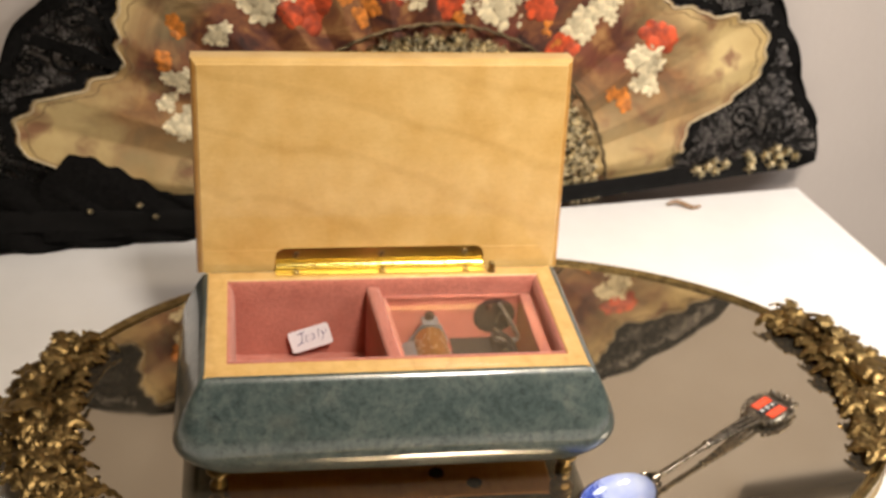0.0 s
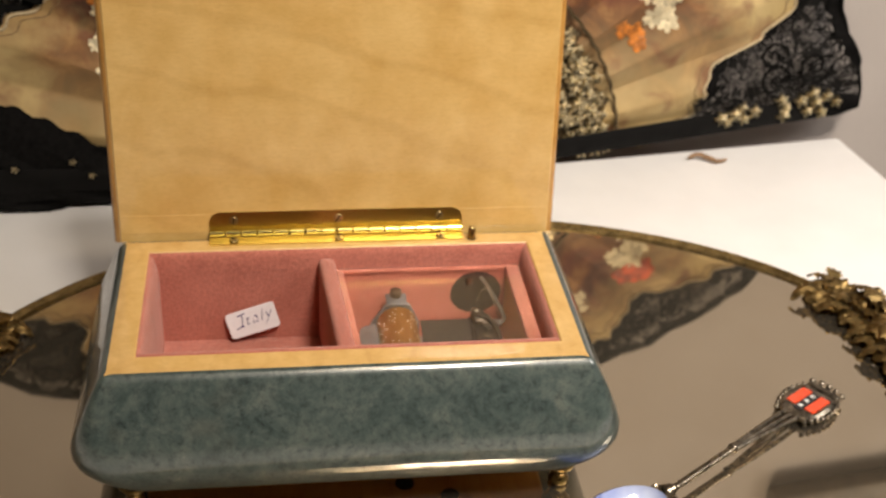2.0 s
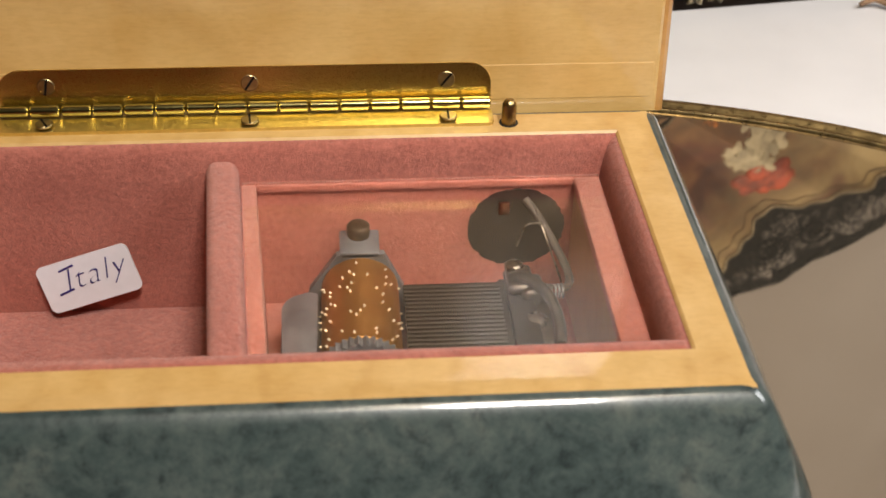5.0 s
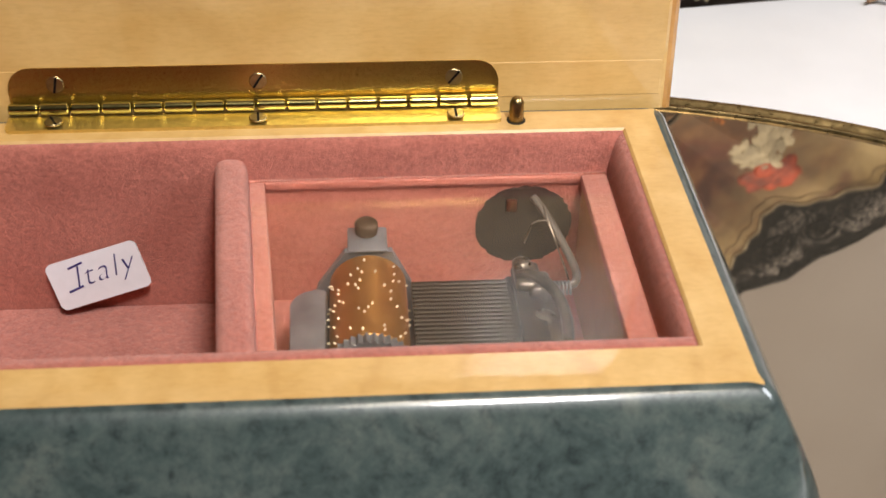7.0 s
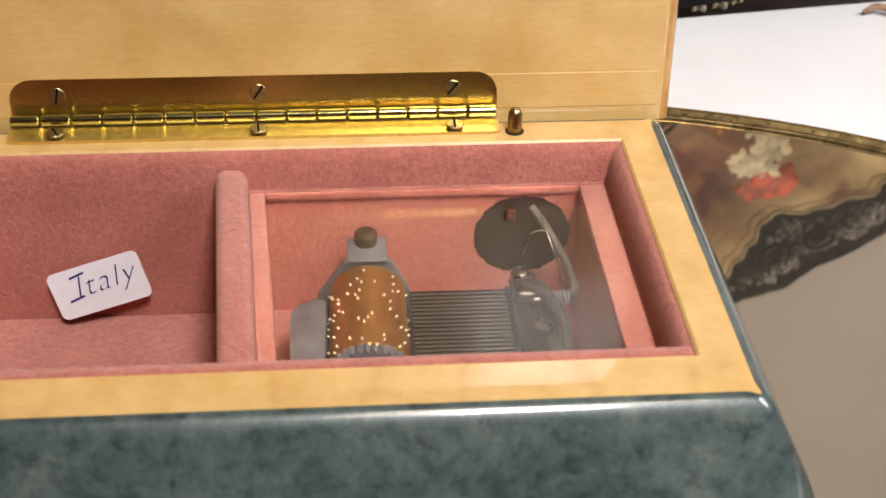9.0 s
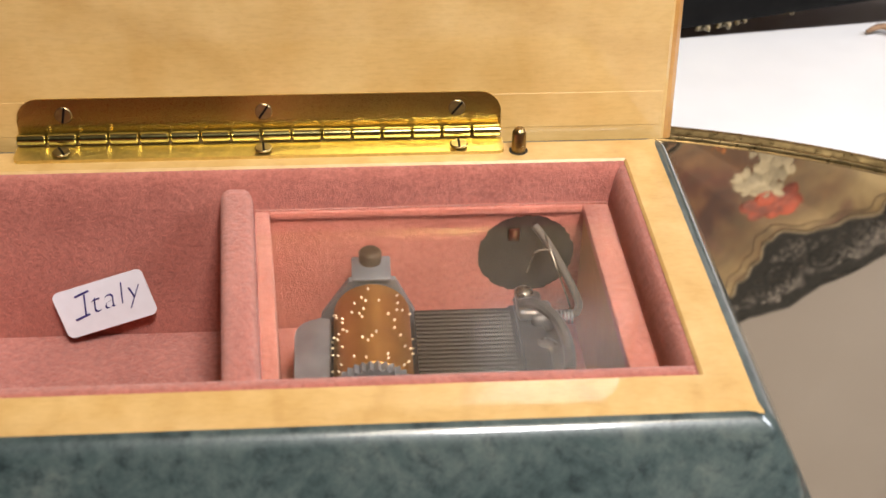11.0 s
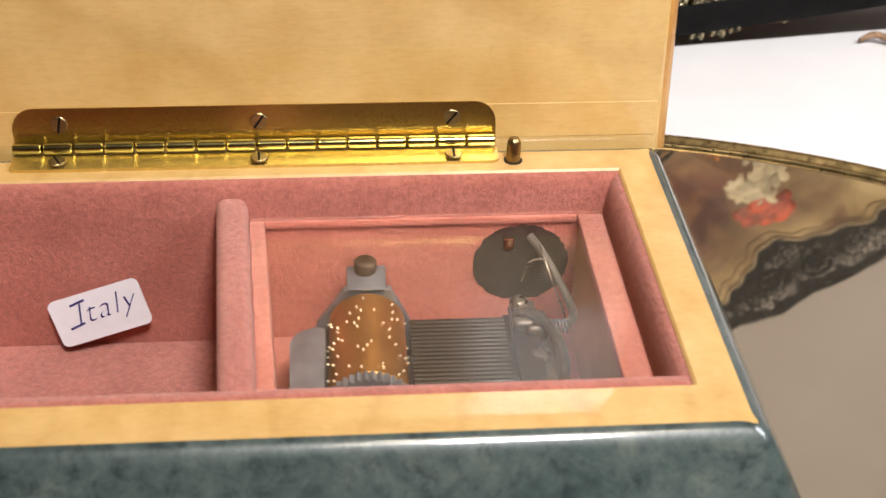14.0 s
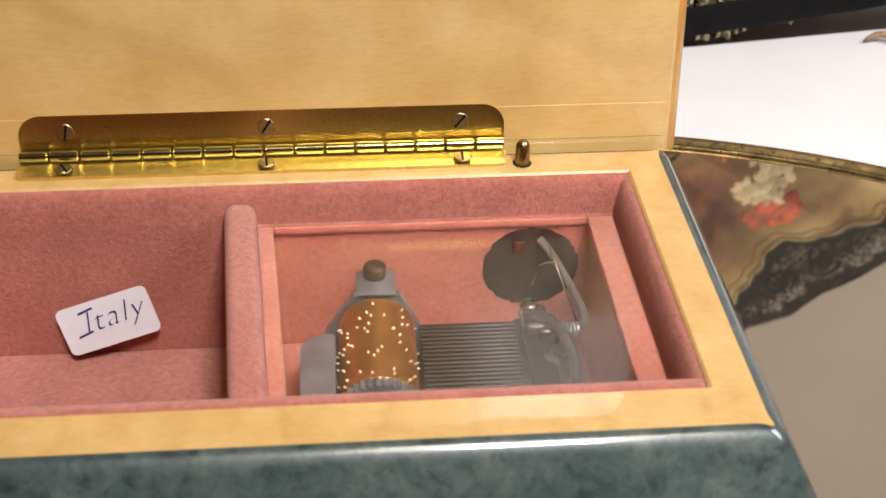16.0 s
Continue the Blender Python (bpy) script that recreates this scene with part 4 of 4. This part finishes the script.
for i in range(21):
    t = i / 20
    c = Vector((-0.157 + 0.040 * t, 0.1135 - 0.0155 * t, 0))
    half = 0.0022 + 0.0012 * math.sin(math.pi * t) + 0.0005 * math.sin(14 * t)
    grid.append([FAN @ (c + Vector((0.37 * k * half, 0.93 * k * half, 0.0006))) for k in (-1, 0, 1)])
sheet(bm, grid, 0.0005)
part("lace_band", bm, LACE_CORD, fan, "dense black lace band", 40)
# the lace flounce that hangs under the leaf by the guards
for a0, a1, r0, r1 in ((170.0, 183.5, 0.10, 0.224), (4.6, 9.5, 0.145, 0.234)):
    bm = bmesh.new()
    grid = []
    for i in range(41):
        a = a0 + (a1 - a0) * i / 40
        grid.append([FAN @ Vector((p.x, max(p.y, 0.0058 + 0.0010 * math.sin(k * 0.9)), 0.0030 + 0.0016 * math.sin(k * 1.1 + a)))
                     for k, p in ((k, Vector((PIV[0] + (r0 + (r1 - r0) * k / 24) * math.cos(radians(a)), PIV[1] + (r0 + (r1 - r0) * k / 24) * math.sin(radians(a)), 0))) for k in range(25))])
    sheet(bm, grid, 0.0005)
    part("lace_flounce", bm, LACE_CORD if a0 > 90 else LACE, fan, "black lace flounce", 40)
# a scalloped mound of lace over the leaf
bm = bmesh.new()
grid = []
for i in range(31):
    t = i / 30
    u = -0.160 + 0.076 * t
    top = 0.040 + 0.016 * math.sin(math.pi * min(1, t * 1.9)) if t < 0.27 else 0.0555 - 0.034 * ((t - 0.27) / 0.73) ** 1.15
    top += 0.0012 * math.sin(t * 40)
    grid.append([FAN @ Vector((u, 0.010 + (top - 0.010) * k / 8, 0.0034 + 0.0008 * math.sin(k + 5 * t))) for k in range(9)])
sheet(bm, grid, 0.0005)
part("lace_flounce", bm, LACE_CORD, fan, "black lace flounce", 40)
# corded scrolls and scalloped edge of the lace
bm = bmesh.new()
tube(bm, [at(a, lace_outer(a), -0.0008) for a in (4 + 176 * i / 900 for i in range(901))], 0.0010, 6)
part("lace_cord", bm, LACE_CORD, fan, "black corded edge", 60)
for a0, r0, size, turn in ((146, 0.208, 0.011, 1), (151.5, 0.203, 0.009, -1), (142, 0.203, 0.007, -1), (155, 0.217, 0.007, 1), (172.5, 0.196, 0.010, 1), (174, 0.172, 0.009, -1), (170.5, 0.216, 0.008, 1),
                           (10, 0.212, 0.010, -1), (13, 0.190, 0.008, 1), (9, 0.190, 0.009, 1), (38, 0.196, 0.007, 1), (43, 0.188, 0.007, -1), (75, 0.176, 0.007, 1), (105, 0.175, 0.007, -1)):
    bm = bmesh.new()
    c = Vector((PIV[0] + r0 * math.cos(radians(a0)), PIV[1] + r0 * math.sin(radians(a0)), 0.0008))
    tube(bm, [FAN @ (c + Vector((math.cos(turn * t) * size * (1 - t / 11), math.sin(turn * t) * size * (1 - t / 11), 0))) for t in (0.25 * k for k in range(41))], 0.0008, 6)
    part("lace_scroll", bm, LACE_CORD, fan, "black corded scroll", 60)

# painted flowers: low daubs of paint on the silk
PAINT = {"white": simple("white_paint", (0.82, 0.70, 0.46), 0.6, 0, 0.10, 320, island=0.40), "red": simple("scarlet_paint", (0.66, 0.085, 0.02), 0.6, 0, 0.3, 260, island=0.5),
         "orange": simple("orange_paint", (0.74, 0.24, 0.03), 0.6, 0, 0.25, 300, island=0.45)}
rnd = random.Random(21)


def petal(bm, x, y, turn, length, width, lift):
    """A low rounded daub of paint, pointing away from the floret's middle."""
    rings = []
    for o, z in ((1.0, -0.0003), (0.96, 0.00006), (0.60, 0.00018), (0.06, 0.00024)):
        ring = []
        for j in range(10):
            q = 2 * math.pi * j / 10
            px = x + math.cos(turn) * (length * (0.55 + 0.5 * o * math.cos(q))) - math.sin(turn) * width * 0.5 * o * math.sin(q)
            py = y + math.sin(turn) * (length * (0.55 + 0.5 * o * math.cos(q))) + math.cos(turn) * width * 0.5 * o * math.sin(q)
            rr, aa = math.hypot(px - PIV[0], py - PIV[1]), math.degrees(math.atan2(py - PIV[1], px - PIV[0]))
            ring.append(FAN @ Vector((px, py, pleat(aa, rr) + 0.0002 + lift + z)))
        rings.append(ring)
    loft(bm, rings, True, True, True)


def flower(u, v, colour, size):
    bm = bmesh.new()
    if colour == "white":
        florets, petals, reach = 5, 7, 0.50
    elif colour == "red":
        florets, petals, reach = 2, 6, 0.95
    else:
        florets, petals, reach = 3, 5, 0.62
    for n in range(florets):
        ang = n * 2.4 + rnd.uniform(-0.4, 0.4)
        rad = size * 0.72 * math.sqrt(n / florets)
        cx, cy = u + rad * math.cos(ang), v + rad * math.sin(ang)
        for k in range(petals):
            ln = size * reach * rnd.uniform(0.8, 1.1)
            petal(bm, cx, cy, 2 * math.pi * (k + rnd.uniform(-0.25, 0.25)) / petals + n, ln, ln * (0.62 if colour == "white" else 0.85), 0.00007 * (k % 4) + 0.00004 * n)
    part("painted_flower", bm, PAINT[colour], leaf, {"white": "cream white painted blossom", "red": "red painted blossom", "orange": "orange painted blossom"}[colour], 60)


for u, v, colour, size in (
        (-0.047, 0.127, "white", 0.015), (-0.028, 0.118, "red", 0.011), (-0.022, 0.128, "red", 0.010), (0.001, 0.118, "orange", 0.006), (0.006, 0.124, "orange", 0.006), (-0.036, 0.137, "white", 0.012),
        (0.0537, 0.1146, "orange", 0.006), (0.048, 0.124, "red", 0.010), (0.080, 0.120, "white", 0.015), (0.1107, 0.0955, "red", 0.011), (0.103, 0.105, "orange", 0.008), (0.064, 0.124, "white", 0.011),
        (0.122, 0.110, "white", 0.013), (0.134, 0.117, "white", 0.010), (0.157, 0.090, "white", 0.011), (0.162, 0.078, "white", 0.012), (0.1665, 0.0985, "red", 0.010), (0.098, 0.118, "red", 0.009),
        (0.1400, 0.0720, "orange", 0.006), (0.1490, 0.0665, "orange", 0.007), (-0.090, 0.117, "orange", 0.007), (-0.096, 0.101, "orange", 0.006), (-0.089, 0.090, "white", 0.009), (-0.088, 0.066, "white", 0.010),
        (-0.095, 0.078, "white", 0.006), (0.030, 0.130, "white", 0.012), (-0.070, 0.112, "white", 0.008), (-0.010, 0.133, "orange", 0.009), (0.018, 0.128, "red", 0.009)):
    flower(u, v, colour, size)

# sticks with gilt rosettes, and the two black guards
bm = bmesh.new()
rings = []
for o, z, lobe in ((1.0, -0.0006, 0.30), (0.98, 0.0004, 0.30), (0.80, 0.0012, 0.26), (0.52, 0.0009, 0.18), (0.34, 0.0007, 0.0), (0.28, 0.0015, 0.0), (0.12, 0.0020, 0.0)):
    rings.append([(0.0034 * o * (1 + lobe * math.cos(5 * q)) * math.cos(q), 0.0034 * o * (1 + lobe * math.cos(5 * q)) * math.sin(q), z) for q in (2 * math.pi * k / 20 for k in range(20))])
loft(bm, rings, True, True, True)
ROSETTE = mesh_of("rosette", bm, GILT_PALE, 60)
STICK_MAT = simple("dark_gilt_stick", (0.15, 0.11, 0.06), 0.4, 0.8, 0.3, 300, 0.0002)
rnd = random.Random(8)


def on_fan(u, v, w, scale):
    return FAN @ Matrix.Translation((u, v, w)) @ Matrix.Rotation(rnd.uniform(0, 6), 4, "Z") @ Matrix.Scale(scale, 4)


for k in range(17):
    a = 5.0 + 170.0 * k / 16
    bm = bmesh.new()
    da = 4.9
    w = 0.0008 * (k % 2) - 0.0006
    grid = [[at(a - da, r, w), at(a, r, w + 0.0012), at(a + da, r, w)] for r in (0.006, 0.04, 0.07, 0.09, 0.099, 0.1025)]
    grid[-1] = [at(a - da * 0.5, 0.1000, w), at(a, 0.1035, w + 0.0008), at(a + da * 0.5, 0.1000, w)]
    sheet(bm, grid, 0.0009)
    stick = part("stick", bm, STICK_MAT, fan, "pierced gilt stick", 30)
    for r, s in ((0.0985, 0.9), (0.0935, 1.25), (0.0870, 1.05), (0.0800, 1.1), (0.0725, 0.9), (0.0640, 0.9), (0.056, 0.7)):
        for side in (-1, 0.1, 1):
            aa = a + side * da * 0.62 + rnd.uniform(-0.8, 0.8)
            rr = r + rnd.uniform(-0.0015, 0.0015)
            piece("rosette", ROSETTE, on_fan(PIV[0] + rr * math.cos(radians(aa)), PIV[1] + rr * math.sin(radians(aa)), 0.0022, s * rnd.uniform(0.75, 1.1)), stick)
bm = bmesh.new()
tube(bm, [at(a, 0.1052 + 0.0004 * math.sin(a * 1.3), 0.0026) for a in (6 + 168 * i / 160 for i in range(161))], 0.0009, 8)
part("gilt_line", bm, STICK_MAT, fan, "gilt line over the sticks", 60)
for a, sgn in ((4.3, 1), (176.0, -1)):
    bm = bmesh.new()
    grid = []
    for i in range(19):
        r = 0.010 + 0.226 * i / 18
        hw = 0.0042 + 0.0012 * r / 0.23 + (0.0006 if i == 17 else 0)
        if i == 18:
            hw = 0.003
        d = math.degrees(hw / r)
        grid.append([at(a - d, r, 0.0032), at(a - d * 0.5, r, 0.0040), at(a + d * 0.5, r, 0.0040), at(a + d, r, 0.0032)])
    sheet(bm, grid, 0.0022)
    guard = part("guard", bm, BLACK_WOOD, fan, "black lacquered guard stick with gilt flowers", 30)
    for u, v, s in ((0.1950, 0.0230, 1.0), (0.1985, 0.0205, 0.8), (0.2020, 0.0240, 1.1), (0.2060, 0.0275, 0.8), (0.2075, 0.0215, 0.9), (0.2130, 0.0250, 1.0), (0.2290, 0.0220, 1.1), (0.2270, 0.0300, 1.0), (0.2300, 0.0260, 0.8),
                    (0.2380, 0.0290, 1.1), (0.2420, 0.0230, 0.9), (0.2440, 0.0325, 1.1), (0.2465, 0.0275, 1.0), (0.2500, 0.0220, 1.0), (0.2520, 0.0305, 1.0), (0.2580, 0.0270, 0.9)):
        if sgn < 0:
            if s > 0.85:
                continue
            u, s = 2 * PIV[0] - u + 0.02, 0.5
        piece("rosette", ROSETTE, on_fan(u, v, 0.0056, s * 0.92), guard)

# ---- the souvenir spoon ----
spoon = thing("souvenir_spoon", 0.0825, -0.0095, MIRROR_Z, "silver souvenir spoon with blue painted bowl and red crest", "spoon")
SP = Matrix.Translation((0.0970, -0.0079, MIRROR_Z)) @ Matrix.Rotation(radians(34.5), 4, "Z")
BOWL_L, BOWL_W, BOWL_D = 0.0182, 0.0128, 0.0058


def bowl_rings(inner):
    rings = []
    n = 14
    for i in range(n + 1):
        t = i / n
        s = math.sin(t * math.pi / 2)
        z = BOWL_D * (1 - math.cos(t * math.pi / 2)) + (0.0009 if inner else 0.0002)
        ring = []
        for k in range(40):
            q = 2 * math.pi * k / 40
            e = 1 + 0.10 * math.cos(q) * s
            off = -0.0009 if inner else 0.0
            ring.append(SP @ Vector((-BOWL_L + (BOWL_L + off) * s * math.cos(q), (BOWL_W + off) * s * math.sin(q) * (1 - 0.06 * math.cos(q)), z + 0.0006 * math.cos(q) * s * e)))
        rings.append(ring)
    return rings


mat, nt, b = material("delft_enamel")
vec = coords(nt)
tc = nt.nodes.new("ShaderNodeTexCoord")
sep = nt.nodes.new("ShaderNodeSeparateXYZ")
nt.links.new(tc.outputs["Object"], sep.inputs[0])
sky_c = ramp(nt, noise_tex(nt, vec, 90, 3), [(0.3, (0.33, 0.40, 0.72)), (0.7, (0.55, 0.62, 0.82))])
lvl = nt.nodes.new("ShaderNodeMath")
lvl.operation = "MULTIPLY_ADD"
lvl.inputs[1].default_value = 0.014
nt.links.new(noise_tex(nt, vec, 260, 4, 0.6, 1.2), lvl.inputs[0])
nt.links.new(sep.outputs["X"], lvl.inputs[2])
tree = ramp(nt, lvl.outputs[0], [(0.0836, (1, 1, 1)), (0.0860, (0, 0, 0))])
strokes = ramp(nt, noise_tex(nt, vec, 520, 3, 0.6, 1.5), [(0.42, (0.02, 0.04, 0.30)), (0.6, (0.10, 0.16, 0.52))])
nt.links.new(mix(nt, sky_c, strokes, tree), b.inputs["Base Color"])
b.inputs["Roughness"].default_value = 0.12
b.inputs["Coat Weight"].default_value = 0.8
ENAMEL = mat
bm = bmesh.new()
outer, inner = bowl_rings(False), bowl_rings(True)
loft(bm, outer + [inner[-1]], True, False, False)
bowl = part("bowl", bm, SILVER, spoon, "silver bowl rim", 50)
bm = bmesh.new()
loft(bm, inner, True, False, False)
bmesh.ops.remove_doubles(bm, verts=bm.verts, dist=1e-7)
part("enamel", bm, ENAMEL, bowl, "blue and white enamel picture", 60)
BLUE = simple("cobalt_paint", (0.02, 0.04, 0.28), 0.3, 0, 0.2, 600)
bm = bmesh.new()
mill = Matrix.Translation((0.0843, -0.0251, MIRROR_Z + 0.0027)) @ Matrix.Rotation(radians(10), 4, "Z") @ Matrix.Rotation(radians(32), 4, "X")
box(bm, -0.0007, 0.0007, -0.0004, 0.0016, 0.0, 0.0003, 0.0001, 1, mill)
for k in range(4):
    box(bm, 0.0001, 0.0024, -0.00022, 0.00022, 0.0002, 0.0005, 0.0001, 1, mill @ Matrix.Translation((0, 0.0014, 0)) @ Matrix.Rotation(radians(28 + 90 * k), 4, "Z"))
part("painted_windmill", bm, BLUE, bowl, "small blue painted windmill")
# handle: collar, beaded shank, split bars
bm = bmesh.new()
lathe(bm, [(0.0008, -0.0012), (0.0026, -0.0004), (0.0030, 0.0010), (0.0018, 0.0024), (0.0022, 0.0034), (0.0013, 0.0046)], SP @ Matrix.Translation((0.0012, 0, 0.0052)) @ Matrix.Rotation(radians(90), 4, "Y"), 14)
for s in (-1, 1):
    tube(bm, [SP @ Vector((0.0010 + 0.0016 * math.cos(t), s * (0.0030 + 0.0016 * math.sin(t)), 0.0054)) for t in (0.5 * k for k in range(12))], 0.0006, 6)
handle = part("handle", bm, SILVER, spoon, "ornate silver handle", 50)
bm = bmesh.new()
for k in range(19):
    b = bmesh.new()
    bmesh.ops.create_icosphere(b, subdivisions=1, radius=0.0013)
    join(bm, b, SP @ Matrix.Translation((0.0060 + 0.00165 * k, 0, 0.0050)) @ Matrix.Diagonal((0.85, 1.25, 0.9, 1)))
box(bm, 0.0050, 0.0365, -0.0009, 0.0009, 0.0042, 0.0054, 0.0003, 1, SP)
part("beaded_shank", bm, SILVER, handle, smooth=60)
for s in (-1, 0, 1):
    bm = bmesh.new()
    tube(bm, [SP @ Vector(p) for p in spline([(0.0360, 0.0006 * s, 0.0050), (0.0460, 0.0013 * s, 0.0046), (0.0595, 0.0021 * s, 0.0036), (0.0710, 0.0026 * s, 0.0026)], 6)], 0.0009, 8)
    part("bar", bm, SILVER, handle, smooth=60)
bm = bmesh.new()
lathe(bm, [(0.0010, -0.001), (0.0019, -0.0004), (0.0019, 0.0004), (0.0010, 0.001)], SP @ Matrix.Translation((0.0365, 0, 0.0050)) @ Matrix.Rotation(radians(90), 4, "Y"), 12)
part("collar", bm, SILVER, handle, smooth=60)
# crest
CREST = SP @ Matrix.Translation((0.0790, 0, 0.0016)) @ Matrix.Scale(1.24, 4)
bm = bmesh.new()
shape = [(-0.0082, 0.0), (-0.0066, 0.0040), (-0.0030, 0.0064), (0.0020, 0.0062), (0.0062, 0.0066), (0.0078, 0.0050), (0.0078, -0.0050), (0.0062, -0.0066), (0.0020, -0.0062), (-0.0030, -0.0064), (-0.0066, -0.0040)]
loft(bm, [[CREST @ Vector((x * s, y * s, z)) for x, y in shape] for s, z in ((1.0, 0.0), (1.0, 0.0012), (0.88, 0.0017))], True, True, True)
crest = part("crest", bm, SILVER, spoon, "silver shield crest with crown", 30)
bm = bmesh.new()
for side in (-1, 1):
    for k in range(9):
        b = bmesh.new()
        bmesh.ops.create_icosphere(b, subdivisions=1, radius=0.00085)
        t = k / 8
        join(bm, b, CREST @ Matrix.Translation((-0.0076 + 0.0150 * t, side * (0.0026 + 0.0046 * math.sin(math.pi * (0.15 + 0.6 * t))), 0.0010)))
for k in range(5):
    b = bmesh.new()
    bmesh.ops.create_icosphere(b, subdivisions=1, radius=0.0012)
    join(bm, b, CREST @ Matrix.Translation((0.0102 + 0.0014 * math.cos((k - 2) * 0.7), (k - 2) * 0.0024, 0.0012)))
box(bm, 0.0076, 0.0100, -0.0052, 0.0052, 0.0002, 0.0018, 0.0006, 2, CREST)
part("beading", bm, SILVER, crest, "silver beaded border and crown", 60)
RED_E = simple("red_enamel", (0.72, 0.07, 0.02), 0.15, 0, 0.08, 400, coat=0.8)
BLK_E = simple("black_enamel", (0.012, 0.011, 0.012), 0.2, 0, 0.1, 400, coat=0.8)
for y0, y1, mt, nm in ((-0.0046, -0.0014, RED_E, "red enamel band"), (-0.0014, 0.0014, BLK_E, "black enamel band"), (0.0014, 0.0046, RED_E, "red enamel band")):
    bm = bmesh.new()
    box(bm, -0.0050 if y0 * y1 < 0 else -0.0034, 0.0052, y0, y1, 0.0016, 0.0020, 0.0002, 1, CREST)
    part("enamel_band", bm, mt, crest, nm)
WHITE_E = simple("white_enamel", (0.8, 0.8, 0.78), 0.2, 0, 0.05, 400)
for k in range(3):
    bm = bmesh.new()
    for t in (45, -45):
        box(bm, -0.0008, 0.0008, -0.00018, 0.00018, 0.0020, 0.0022, 0.00005, 1, CREST @ Matrix.Translation((-0.0030 + 0.0030 * k, 0, 0)) @ Matrix.Rotation(radians(t), 4, "Z"))
    part("white_mark", bm, WHITE_E, crest)

# ---- a scrap of tan cord on the table by the wall ----
scrap = thing("cord_scrap", 0.192, 0.2475, 0, "short curled scrap of tan cord on the table", "cord")
bm = bmesh.new()
tube(bm, spline([(0.184, 0.2480, 0.0016), (0.189, 0.2490, 0.0030), (0.194, 0.2465, 0.0022), (0.198, 0.2440, 0.0016), (0.203, 0.2455, 0.0016)], 6), lambda t: 0.0007 + 0.0006 * math.sin(math.pi * t), 10)
part("cord", bm, simple("tan_cord", (0.30, 0.18, 0.10), 0.9, 0, 0.25, 700, 0.0004), scrap, smooth=60)
